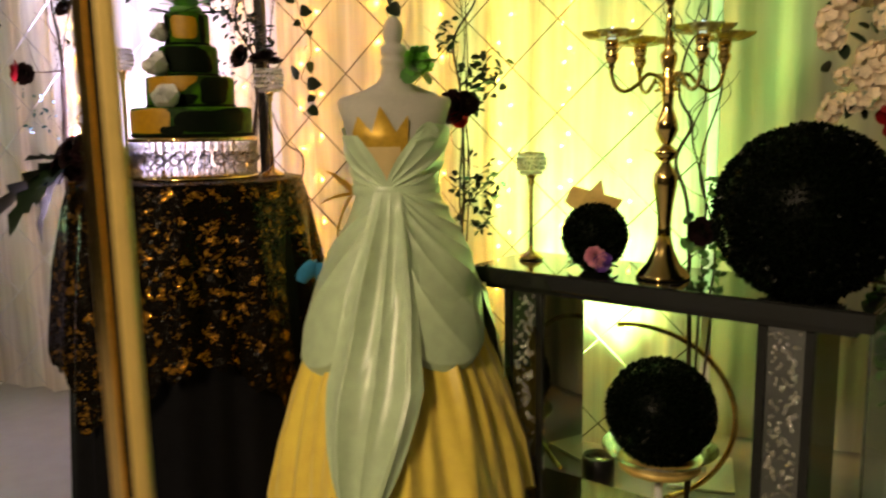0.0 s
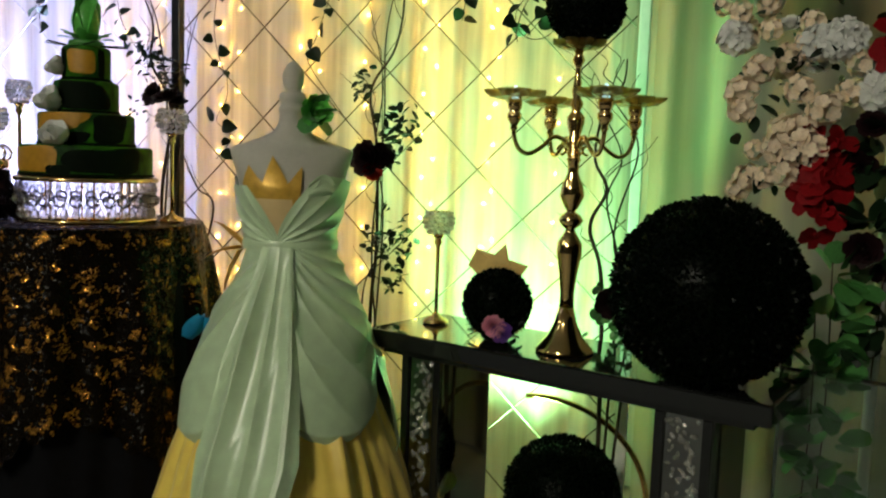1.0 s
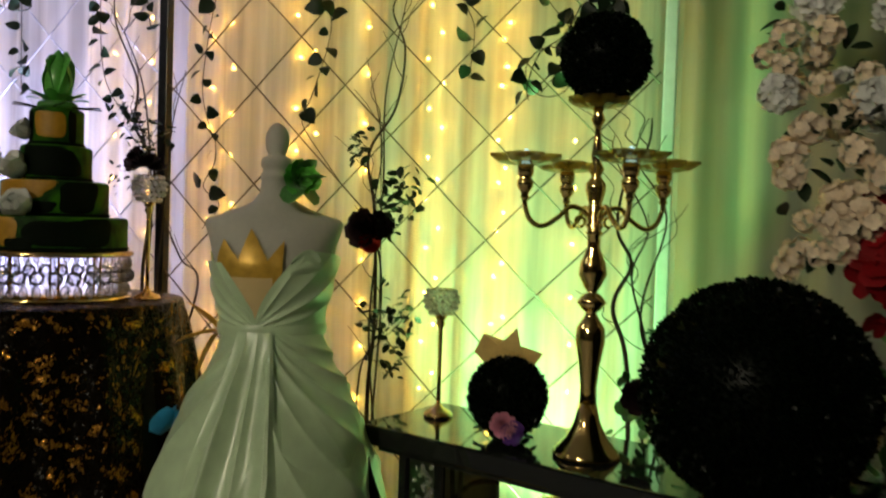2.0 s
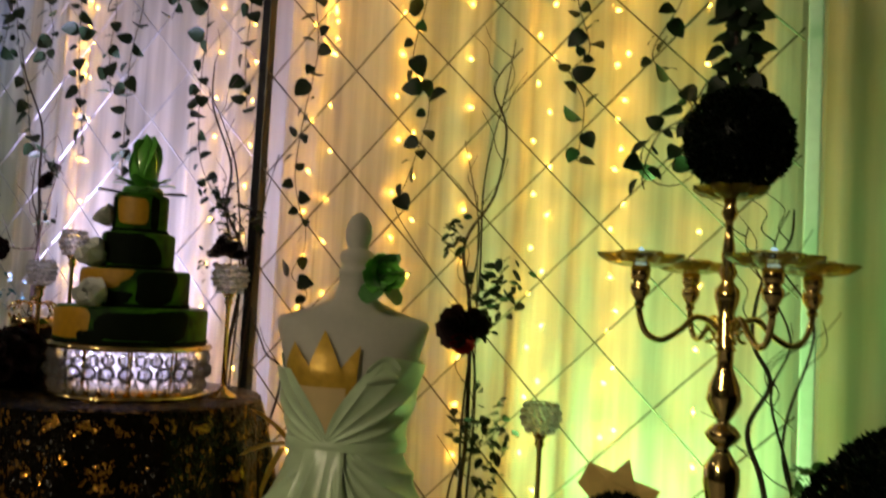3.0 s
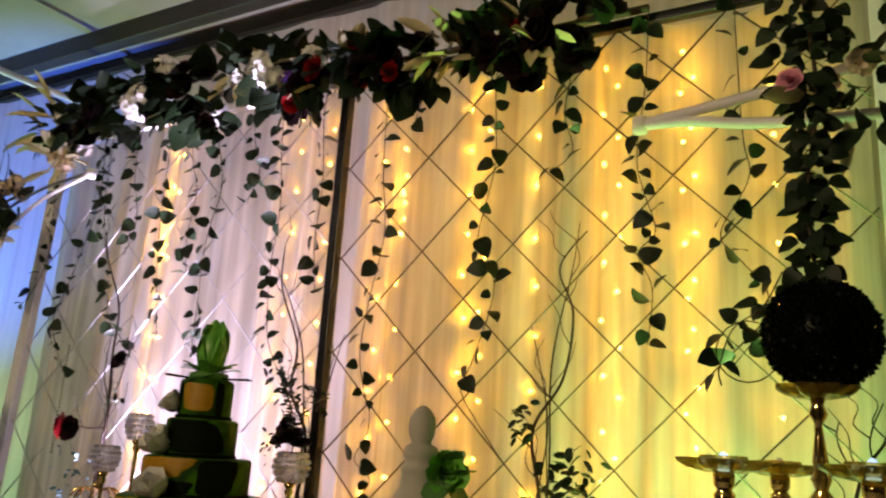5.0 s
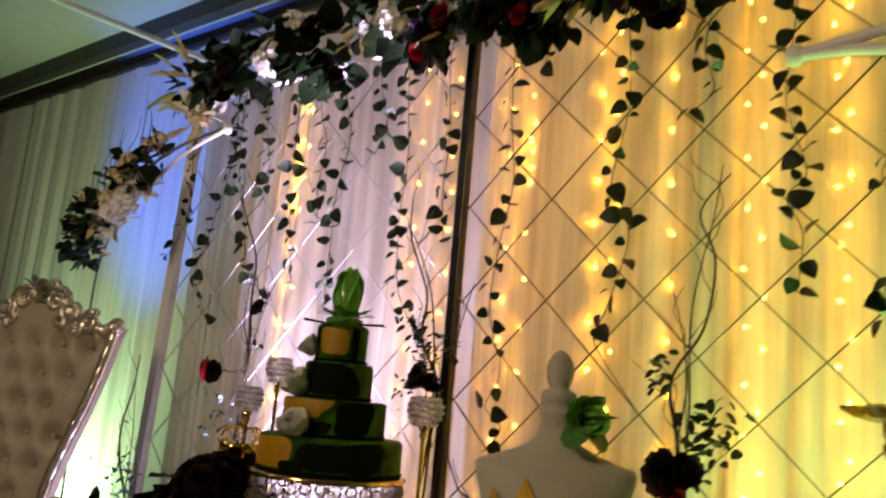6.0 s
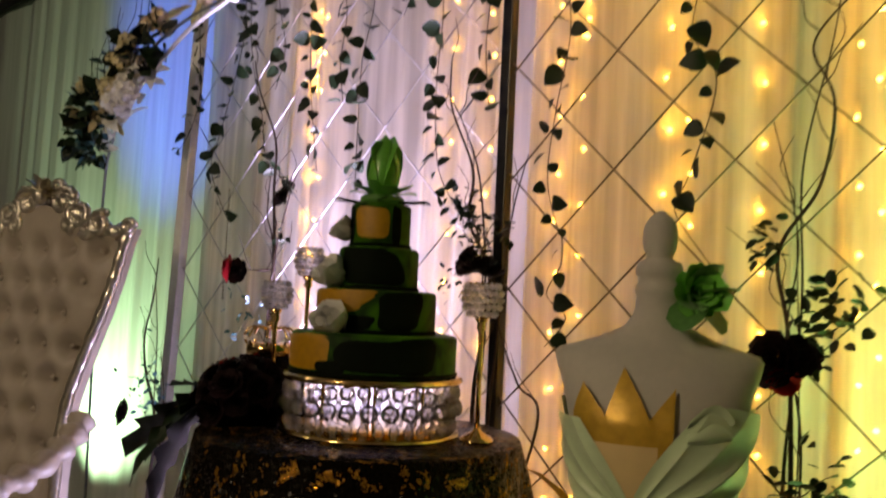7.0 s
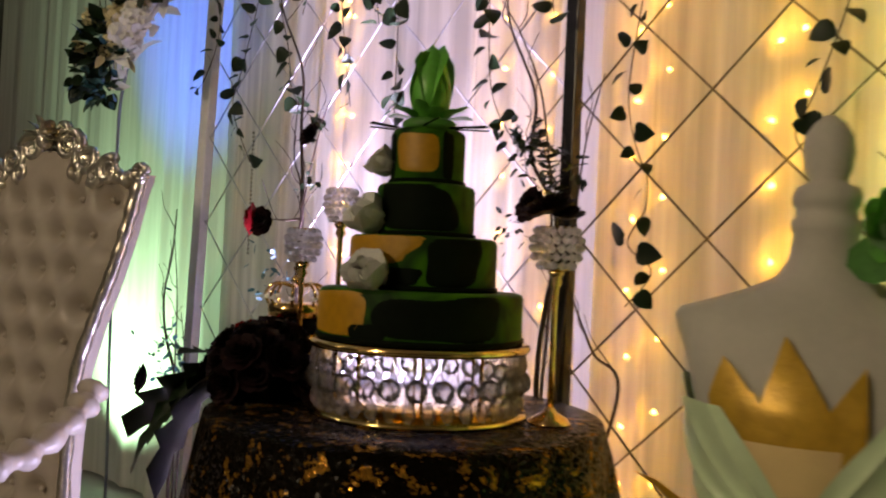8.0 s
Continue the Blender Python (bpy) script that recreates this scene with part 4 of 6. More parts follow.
for u in (-0.385, 0.355):
    leg = part("leg", box((u, 0, 0.423), (0.135, 0.24, 0.665), bevel=0.005), M_MIRROR, console, "mirrored pillar leg", smooth=False)
    for s in (1, -1):
        part("leg_rim", box((u + s * 0.055, -0.123, 0.423), (0.022, 0.012, 0.66), bevel=0.002), M_SMOKE, leg, smooth=False)
    inlay = bmesh.new()
    ir = random.Random(int(u * 1000))
    for k in range(150):
        bmesh.ops.create_icosphere(inlay, subdivisions=1, radius=ir.uniform(0.006, 0.012), matrix=Matrix.Translation((u + ir.uniform(-0.034, 0.034), -0.122 + ir.uniform(0, 0.004), 0.1 + 0.645 * (k + 0.5) / 150)) @ pose(0, 0, 0, ir.uniform(0, 180), ir.uniform(0, 180), 0) @ Matrix.Diagonal((1, 0.6, 0.7, 1)))
    tagged(part("crystal_inlay", inlay, M_CRUSH, leg, "crushed crystal strip", smooth=False), kind="stuff")


# ---- boxwood balls ----
def boxwood(name, c, r, label, count, leaf=0.016, seed=1, parent=None, stand_on=None):
    """A clipped ball of small leaves: a core and many leaf tufts."""
    ob = parent or thing(name, label, "topiary", "boxwood balls", place=c)
    o = Vector(c) - ob.matrix_world.translation if parent else Vector((0, 0, 0))
    rng = random.Random(seed)
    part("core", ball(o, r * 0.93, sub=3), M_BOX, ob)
    verts, faces = [], []
    for k in range(count):
        z = 1 - 2 * (k + 0.5) / count
        a = k * 2.39996
        q = math.sqrt(1 - z * z)
        n = Vector((q * math.cos(a), q * math.sin(a), z))
        p = o + n * r * rng.uniform(0.93, 1.0)
        for s in range(2):
            d = (n + Vector((rng.uniform(-1, 1), rng.uniform(-1, 1), rng.uniform(-1, 1))) * 0.9).normalized()
            side = d.cross(Vector((rng.uniform(-1, 1), rng.uniform(-1, 1), rng.uniform(-1, 1)))).normalized()
            L = leaf * rng.uniform(0.7, 1.3)
            i = len(verts)
            verts += [p, p + d * L * 0.5 + side * L * 0.32, p + d * L, p + d * L * 0.5 - side * L * 0.32]
            faces.append((i, i + 1, i + 2, i + 3))
    mesh = bpy.data.meshes.new("leaves")
    mesh.from_pydata([tuple(v) for v in verts], [], faces)
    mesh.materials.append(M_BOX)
    leaves = new("leaves", mesh)
    leaves.parent = ob
    tagged(leaves, kind="stuff")
    return ob


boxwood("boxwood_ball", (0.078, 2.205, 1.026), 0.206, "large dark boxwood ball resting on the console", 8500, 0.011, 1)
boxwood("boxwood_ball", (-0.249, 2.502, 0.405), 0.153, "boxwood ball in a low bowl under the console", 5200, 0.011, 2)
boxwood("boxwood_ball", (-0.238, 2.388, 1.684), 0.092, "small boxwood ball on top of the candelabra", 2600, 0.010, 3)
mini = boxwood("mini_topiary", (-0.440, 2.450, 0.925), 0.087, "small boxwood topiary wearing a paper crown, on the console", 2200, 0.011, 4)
mbase = bmesh.new()
mr = random.Random(6)
ball((0, 0, -0.062), 0.052, mbase, 2)
part("foot", mbase, M_BOX, mini)
for k in range(26):
    a = k * 2.4
    piece("leaf", OVAL_MESH, mini, turned((0.045 * math.cos(a), 0.045 * math.sin(a), -0.065 + 0.02 * math.sin(k)), (math.cos(a), math.sin(a), mr.uniform(-0.3, 0.5)), 0, 0.038))
M_PAPERGOLD = mat("gold_card", (0.72, 0.50, 0.16), 0.5, 0.25, vary=0.1, scale=30)
pc = bmesh.new()
outline = [(-0.060, 0.040), (-0.066, 0.072), (-0.092, 0.092), (-0.066, 0.097), (-0.068, 0.138), (-0.030, 0.113), (0.014, 0.157), (0.027, 0.096), (0.074, 0.100), (0.056, 0.072), (0.056, 0.040)]
# a flat card, curved a little round the ball
rims = [[pc.verts.new((x, 0.012 + d + 2.2 * x * x, z)) for x, z in outline] for d in (0, 0.003)]
pc.faces.new(rims[0])
pc.faces.new(rims[1][::-1])
for q in range(len(outline)):
    r = (q + 1) % len(outline)
    pc.faces.new((rims[0][r], rims[0][q], rims[1][q], rims[1][r]))
bmesh.ops.triangulate(pc, faces=[f for f in pc.faces if len(f.verts) > 4])
bmesh.ops.recalc_face_normals(pc, faces=pc.faces)
pco = part("paper_crown", pc, M_PAPERGOLD, mini, "pointed gold card crown", smooth=False)
pco.modifiers.new("thick", "SOLIDIFY").thickness = 0.002
piece("pink_rose", ROSE["pink_petal"][0], mini, facing((0.012, -0.088, -0.045), (0.25, -1, 0.1), 0.055), "pink rose on the topiary's front")
piece("violet_rose", ROSE["violet_petal"][0], mini, facing((0.028, -0.085, -0.06), (0.45, -1, -0.1), 0.05))

# bowl and hoop under the console
bowl = thing("ball_bowl", "clear glass bowl on a gold ring stand", "bowl", place=(-0.249, 2.502, 0.09))
part("dish", lathe([(0.05, 0.15), (0.12, 0.165), (0.165, 0.205), (0.168, 0.208), (0.12, 0.172), (0.05, 0.158)], 40), M_CUPGLASS, bowl)
part("collar", lathe([(0.10, 0.142), (0.118, 0.146), (0.122, 0.164), (0.112, 0.168)], 36), M_PAPERGOLD, bowl, "flat gold collar")
part("stem", lathe([(0.07, 0.0), (0.07, 0.008), (0.012, 0.02), (0.012, 0.152)], 20), M_WHITEMETAL, bowl)
hoop = thing("gold_hoop", "thin gold hoop arc standing behind the console", "hoop")
part("ring", tube([(-0.36 + 0.33 * math.cos(-1.2 + 2.9 * i / 32), 2.76, 0.295 + 0.30 * math.sin(-1.2 + 2.9 * i / 32)) for i in range(33)], 0.009, 8), M_GOLD, hoop)

# acrylic pedestal beside the console
M_ACRYL = glass("acrylic", (0.86, 0.97, 0.90), 0.02)
ped = thing("acrylic_pedestal", "clear acrylic pedestal with green-glinting edges", "pedestal", place=(0.47, 2.46, 0), turn=-21)
for x, y, sx, sy in ((-0.16, 0, 0.008, 0.30), (0.16, 0, 0.008, 0.30), (0, 0.154, 0.328, 0.008), (0, -0.154, 0.328, 0.008)):
    part("side_panel", box((x, y, 0.416), (sx, sy, 0.832), bevel=0.001), M_ACRYL, ped, smooth=False)
part("top_panel", box((0, 0, 0.838), (0.33, 0.318, 0.01), bevel=0.002), M_ACRYL, ped, smooth=False)

# ---- candelabra ----
CANX, CANY, CANZ = -0.249, 2.387, 0.824
cand = thing("candelabra", "rose-gold four-armed candelabra with crystal drip dishes", "candelabra", place=(CANX, CANY, CANZ), turn=31)
part("base", lathe([(0, 0.0), (0.072, 0.0), (0.0735, 0.006), (0.068, 0.014), (0.045, 0.04), (0.028, 0.075), (0.019, 0.115)], 40), M_ROSEGOLD, cand)
part("stem", lathe([(0.019, 0.115), (0.0175, 0.15), (0.023, 0.20), (0.032, 0.25), (0.031, 0.278), (0.016, 0.302), (0.011, 0.312), (0.022, 0.320), (0.032, 0.335), (0.022, 0.349), (0.010, 0.357), (0.018, 0.368), (0.031, 0.395), (0.027, 0.42), (0.014, 0.452), (0.0145, 0.48), (0.0195, 0.485), (0.0145, 0.490), (0.0195, 0.503), (0.0145, 0.508), (0.0195, 0.521), (0.0145, 0.526),
                    (0.0195, 0.539), (0.014, 0.546), (0.022, 0.575), (0.022, 0.59), (0.010, 0.606), (0.017, 0.622), (0.010, 0.638), (0.013, 0.65), (0.008, 0.69), (0.006, 0.71), (0.016, 0.728), (0.010, 0.742), (0.012, 0.756)], 32), M_ROSEGOLD, cand)


def dish_shape(r):
    """A thick petalled drip dish with a second, smaller ring of petals inside."""
    def scallop(a, k, q, z):
        return q * (0.82 + 0.36 * (q / r) ** 2 * abs(math.cos(4 * a))) if q > 0.3 * r else q
    bm = lathe([(0.010, 0.0), (0.5 * r, 0.001), (0.85 * r, 0.007), (r, 0.017), (1.02 * r, 0.023), (0.95 * r, 0.024), (0.78 * r, 0.013), (0.66 * r, 0.020), (0.62 * r, 0.029), (0.56 * r, 0.029), (0.45 * r, 0.011), (0.010, 0.007)], 64, wave=scallop)
    return bm


DISH = as_mesh(dish_shape(0.066), M_AMBER, False)
M_LED = glow("led_tip", (0.20, 0.45, 1.0), 2.2)
for k in range(4):
    a = math.pi / 2 * k
    c, s = math.cos(a), math.sin(a)
    pts = smooth_path([(q * c, q * s, z) for q, z in ((0.016, 0.520), (0.036, 0.536), (0.060, 0.538), (0.086, 0.514), (0.120, 0.496), (0.147, 0.508), (0.160, 0.540), (0.161, 0.566))], 6)
    arm = part("arm", tube(pts, 0.0058, 8), M_ROSEGOLD, cand)
    part("scroll", tube([((0.034 + 0.011 * math.cos(t)) * c, (0.034 + 0.011 * math.cos(t)) * s, 0.508 + 0.011 * math.sin(t)) for t in [0.5 * q for q in range(11)]], 0.0035, 6), M_ROSEGOLD, arm)
    part("socket", lathe([(0.005, 0.548), (0.010, 0.556), (0.007, 0.562), (0.017, 0.578), (0.018, 0.590), (0.012, 0.596), (0.017, 0.604), (0.018, 0.620), (0.012, 0.626)], 20, at=(0.161 * c, 0.161 * s, 0)), M_ROSEGOLD, arm)
    piece("drip_dish", DISH, arm, Matrix.Translation((0.161 * c, 0.161 * s, 0.622)), "petalled amber crystal dish")
    part("led_candle", lathe([(0.010, 0.624), (0.010, 0.648), (0.005, 0.655), (0, 0.658)], 16, at=(0.161 * c, 0.161 * s, 0)), M_LED if k in (2, 3) else M_WHITEMETAL, arm, "small LED candle")
piece("top_dish", as_mesh(dish_shape(0.058), M_AMBER, False), cand, Matrix.Translation((0, 0, 0.752)), "petalled amber crystal dish")

# ---- throne chair ----
chair = thing("throne_chair", "tufted cream throne with carved silver-leaf frame", "chair", place=(-3.535, 2.385, 0), turn=16)
chair.matrix_world = chair.matrix_world @ Matrix.Diagonal((1.08, 1, 1, 1))
SIDE = [(0.27, 0.42), (0.24, 0.70), (0.235, 0.95), (0.275, 1.12), (0.325, 1.28), (0.36, 1.42), (0.385, 1.56), (0.40, 1.60)]
TOPS = [(0.34, 1.575), (0.25, 1.60), (0.15, 1.645), (0.07, 1.69), (0, 1.70)]
outline = SIDE + TOPS[:-1] + [(0, 1.70)] + [(-x, z) for x, z in TOPS[:-1][::-1]] + [(-x, z) for x, z in SIDE[::-1]]


def back_y(x, z):
    return 0.05 + 0.10 * (z - 0.45)


def inside_w(z):
    for (x0, z0), (x1, z1) in zip(SIDE, SIDE[1:]):
        if z0 <= z <= z1:
            return x0 + (x1 - x0) * (z - z0) / (z1 - z0)
    return 0.37


TUFTS = [(x * 0.134 + (0.067 if r % 2 else 0), 0.575 + r * 0.118) for r in range(10) for x in range(-3, 4)]
bm = bmesh.new()
grid = []
for j in range(61):
    v = j / 60
    row = []
    for i in range(61):
        u = i / 30 - 1
        z = 0.44 + (1.585 - 0.44) * v
        w = inside_w(z)
        zz = z + (0.10 * (1 - min(1, abs(u) * 1.1) ** 1.3)) * max(0, (v - 0.8) / 0.2)
        x = u * (w - 0.02)
        edge = 1 - max(abs(u), 0) ** 6
        puff = 0.055 * edge
        for tx, tz in TUFTS:
            d2 = (x - tx) ** 2 + (zz - tz) ** 2
            if d2 < 0.012 and abs(tx) < w - 0.07 and tz < 1.55:
                puff -= 0.062 * math.exp(-d2 / 0.0013)
        row.append(bm.verts.new((x, back_y(x, zz) - puff, zz)))
    grid.append(row)
for a, b in zip(grid, grid[1:]):
    for i in range(60):
        bm.faces.new((a[i], a[i + 1], b[i + 1], b[i]))
pad = part("back_cushion", bm, M_CREAM, chair, "button-tufted cream leather back")
BUTTON = as_mesh(lathe([(0, 0), (0.011, 0.001), (0.009, 0.006), (0, 0.009)], 12), M_CREAM)
for tx, tz in TUFTS:
    if abs(tx) < inside_w(tz) - 0.07 and tz < 1.55:
        piece("button", BUTTON, pad, Matrix.Translation((tx, back_y(tx, tz) - 0.012, tz)) @ pose(0, 0, 0, 90))
shell = bmesh.new()
loop = [shell.verts.new((x * 0.95, back_y(x, z) + 0.012, z - 0.01)) for x, z in outline]
face = shell.faces.new(loop)
res = bmesh.ops.extrude_face_region(shell, geom=[face])
for vtx in [g for g in res["geom"] if isinstance(g, bmesh.types.BMVert)]:
    vtx.co.y += 0.025
part("back_shell", shell, M_CREAM, chair, smooth=False)


def strip(line):
    """The upholstered edge of the back: a band along line, as deep as the back is thick."""
    band = bmesh.new()
    rows = [[band.verts.new((p.x, back_y(p.x, p.z) + d, p.z)) for d in (-0.034, -0.022, -0.008, 0.006)] for p in smooth_path([(x, 0, z) for x, z in line], 6)]
    for lo, hi in zip(rows, rows[1:]):
        for i in range(3):
            band.faces.new((lo[i], lo[i + 1], hi[i + 1], hi[i]))
    return band


def carved(points, r, seed, swell=0.28):
    """A carved rail: a tube whose radius swells and dips."""
    rng = random.Random(seed)
    pts = smooth_path(points, 10)
    return tube(pts, [r * (1 + swell * math.sin(k * 1.3) + rng.uniform(-0.4, 0.4) * swell) for k in range(len(pts))], 10)


for s in (1, -1):
    part("side_panel", strip([(s * (x + 0.012), z) for x, z in SIDE]), M_CREAM, chair, "cream side of the back")
    part("side_rail", carved([(s * x, back_y(x, z) - 0.036, z) for x, z in SIDE], 0.020, 3 + s, 0.10), M_SILVERLEAF, chair, "carved silver-leaf side rail")
    part("finial_scroll", tube([(s * (0.395 + (0.03 - 0.002 * k) * math.cos(0.6 * k)), 0.12, 1.603 + (0.03 - 0.002 * k) * math.sin(0.6 * k)) for k in range(13)], 0.013, 8), M_SILVERLEAF, chair)
part("top_rail", carved([(x, back_y(x, z) - 0.03, z + 0.01) for x, z in [(0.39, 1.60)] + TOPS + [(-a, b) for a, b in TOPS[:-1][::-1]] + [(-0.39, 1.60)]], 0.024, 9), M_SILVERLEAF, chair, "carved silver-leaf crest rail")


def scroll(cx, cz, r, turns, s, start=0.0):
    pts = []
    for k in range(int(turns * 12) + 1):
        t = 2 * math.pi * k / 12
        q = r * (1 - 0.75 * k / (turns * 12))
        pts.append((cx + s * q * math.cos(t + start), 0.12 + 0.02, cz + q * math.sin(t + start)))
    return tube([(x, back_y(x, z) - 0.05, z) for x, _, z in pts], [0.017 - 0.007 * k / len(pts) for k in range(len(pts))], 8)


for s in (1, -1):
    for cx, cz, r, st in ((0.085, 1.70, 0.055, 0), (0.17, 1.655, 0.055, 2), (0.27, 1.615, 0.045, 1), (0.045, 1.755, 0.035, 3), (0.215, 1.60, 0.035, 4), (0.125, 1.61, 0.03, 5)):
        part("carved_scroll", scroll(s * cx, cz, r, 1.6, s, st), M_SILVERLEAF, chair)
for i in range(7):
    a = math.pi * i / 6
    lf = leaf_shape(OVAL, 0.4, 0.3)
    ob = part("acanthus_leaf", lf, M_SILVERLEAF, chair)
    ob.matrix_basis = turned((0, 0.10, 1.72), (math.cos(a), -0.25, math.sin(a) + 0.1), 0, 0.085)
part("crest_boss", ball((0, 0.10, 1.715), 0.03, sub=2), M_SILVERLEAF, chair)
part("seat", box((0, -0.26, 0.44), (0.58, 0.56, 0.14), bevel=0.04), M_CREAM, chair, "padded cream seat")
part("seat_rail", box((0, -0.26, 0.34), (0.60, 0.58, 0.07), bevel=0.012), M_SILVERLEAF, chair)
for s in (1, -1):
    part("arm_pad", carved([(s * 0.33, 0.05, 0.92), (s * 0.37, -0.06, 0.85), (s * 0.39, -0.22, 0.78), (s * 0.40, -0.40, 0.75), (s * 0.40, -0.47, 0.71)], 0.038, 14), M_CREAM, chair, "padded cream armrest")
    part("arm_post", carved([(s * 0.40, -0.46, 0.72), (s * 0.37, -0.49, 0.6), (s * 0.34, -0.48, 0.45), (s * 0.33, -0.49, 0.36)], 0.022, 15), M_SILVERLEAF, chair)
    for y in (-0.50, 0.0):
        part("leg", carved([(s * 0.30, y, 0.33), (s * 0.325, y - 0.03, 0.25), (s * 0.30, y, 0.12), (s * 0.32, y - 0.03, 0.012)], 0.026, 16), M_SILVERLEAF, chair)


# ---- ivy strands on the screens ----
def ivy(points, seed, label, y=2.985, gap=0.025, size=0.050, name="ivy_strand"):
    """A hanging strand: points are (x, z) from the top down."""
    rng = random.Random(seed)
    ob = thing(name, label, "ivy", "ivy strands", place=(points[0][0], y, points[0][1]))
    o = Vector((points[0][0], y, points[0][1]))
    path = smooth_path([(x + rng.uniform(-0.008, 0.008), y + rng.uniform(-0.015, 0.01), z) for x, z in points], 8)
    part("stem", tube([p - o for p in path], 0.0016, 5), M_STEM, ob)
    run, last, side = 0.0, 0.0, 1
    for a, b in zip(path, path[1:]):
        run += (b - a).length
        if run - last < gap * rng.uniform(0.6, 1.5):
            continue
        last, side = run, -side
        d = Vector((side * rng.uniform(0.15, 1.0), rng.uniform(-0.8, 0.2), rng.uniform(-1.0, 0.55)))
        n = (rng.uniform(-1.7, 1.7), -1, rng.uniform(-0.6, 1.8))
        stalk = b - o + Vector((side * 0.012, -0.006, 0.004))
        piece("leaf", IVY_MESH[rng.randrange(3)], ob, faced(stalk, d, n, size * rng.uniform(0.5, 1.15)))
    return ob


IVY_LABEL = "dark green ivy strand hanging on the lattice"
STRANDS = [
    [(-1.17, 2.74), (-1.18, 2.60), (-1.19, 2.33), (-1.22, 2.08), (-1.17, 1.94), (-1.22, 1.73), (-1.26, 1.65)],
    [(-0.70, 2.74), (-0.71, 2.52), (-0.74, 2.30), (-0.72, 2.19), (-0.69, 2.07), (-0.74, 2.01), (-0.70, 1.91), (-0.70, 1.76)],
    [(-1.60, 2.74), (-1.59, 2.37), (-1.58, 2.14), (-1.61, 1.92), (-1.62, 1.73), (-1.58, 1.58)],
    [(-1.86, 2.74), (-1.87, 2.60), (-1.86, 2.34), (-1.86, 2.14), (-1.83, 1.95)],
    [(-2.07, 2.74), (-2.06, 2.51), (-2.02, 2.28), (-2.03, 2.04), (-2.02, 1.80), (-1.95, 1.66)],
    [(-2.38, 2.74), (-2.39, 2.62), (-2.32, 2.39), (-2.37, 2.18), (-2.39, 1.95), (-2.38, 1.75)],
    [(-2.66, 2.74), (-2.67, 2.52), (-2.65, 2.31), (-2.65, 2.11), (-2.56, 1.82)],
    [(-3.02, 2.74), (-3.01, 2.44), (-2.98, 2.26), (-2.90, 2.06), (-2.84, 1.88), (-2.69, 1.76)],
    [(-0.94, 2.74), (-0.94, 2.59), (-0.96, 2.45), (-0.93, 2.33), (-1.01, 2.28)],
    [(-0.46, 2.74), (-0.45, 2.33), (-0.44, 2.19), (-0.51, 2.05), (-0.46, 1.97), (-0.41, 1.89), (-0.43, 1.80), (-0.49, 1.71)],
    [(-3.34, 2.74), (-3.36, 2.50), (-3.35, 2.19), (-3.40, 2.01), (-3.47, 1.96)],
    [(-3.08, 2.74), (-3.06, 2.40), (-3.16, 2.04), (-3.22, 1.88), (-3.11, 1.68)],
    [(-2.22, 2.74), (-2.20, 2.55), (-2.16, 2.42), (-2.20, 2.30)],
    [(-2.52, 2.74), (-2.53, 2.55), (-2.48, 2.38), (-2.50, 2.20), (-2.46, 2.05)],
    [(-2.84, 2.74), (-2.85, 2.5), (-2.80, 2.3), (-2.84, 2.15)],
    [(-1.47, 2.74), (-1.46, 2.62), (-1.50, 2.50)],
]
for k, s in enumerate(STRANDS):
    ivy(s, 40 + k, IVY_LABEL)
ivy([(-1.58, 1.58), (-1.57, 1.50), (-1.62, 1.42), (-1.56, 1.36), (-1.62, 1.28)], 70, "sparse ivy tendril end with a few drooping leaves", gap=0.05)
ivy([(-1.26, 1.65), (-1.24, 1.60), (-1.12, 1.43)], 71, "bare ivy tendril end on the lattice", gap=0.4)

# thick ivy column over the small boxwood ball
col = thing("ivy_column", "thick ivy cascade with a pink bloom above the boxwood ball", "ivy", place=(-0.24, 2.40, 2.34))
cr = random.Random(77)
part("stem", tube(smooth_path([(0, 0, 0.0), (0.015, 0.01, -0.2), (-0.01, 0, -0.4), (0.0, 0.01, -0.57)]), 0.004, 6), M_STEM, col)
for k in range(150):
    z = 0.06 - 0.64 * (k + 0.5) / 150
    a = k * 2.4
    rr = (0.024 + 0.018 * math.sin(k)) * (1.6 if z > -0.2 else 0.8)
    piece("leaf", IVY_MESH[k % 3], col, faced((rr * math.cos(a), rr * math.sin(a), z), (math.cos(a), 0.4 * math.sin(a), cr.uniform(-1.0, 0.2)), (cr.uniform(-0.8, 0.8), -1, cr.uniform(-0.2, 0.9)), cr.uniform(0.024, 0.040)))
piece("bloom", ROSE["pink_petal"][1], col, facing((-0.02, -0.06, -0.20), (-0.2, -1, 0.1), 0.042), "pale pink bloom")
loopy = thing("wire_loop", "thin curled tendril below the ivy", "tendril", place=(-0.36, 2.40, 1.66))
part("curl", tube([(0.055 * math.cos(0.35 * k + 1.2), 0.0, 0.055 * math.sin(0.35 * k + 1.2)) for k in range(15)], 0.0014, 5), M_STEM, loopy)
side_ivy = ivy([(-0.30, 1.80), (-0.34, 1.74), (-0.38, 1.70), (-0.40, 1.63), (-0.41, 1.60)], 78, "short ivy sprig beside the boxwood ball", y=2.40, gap=0.022, size=0.036)


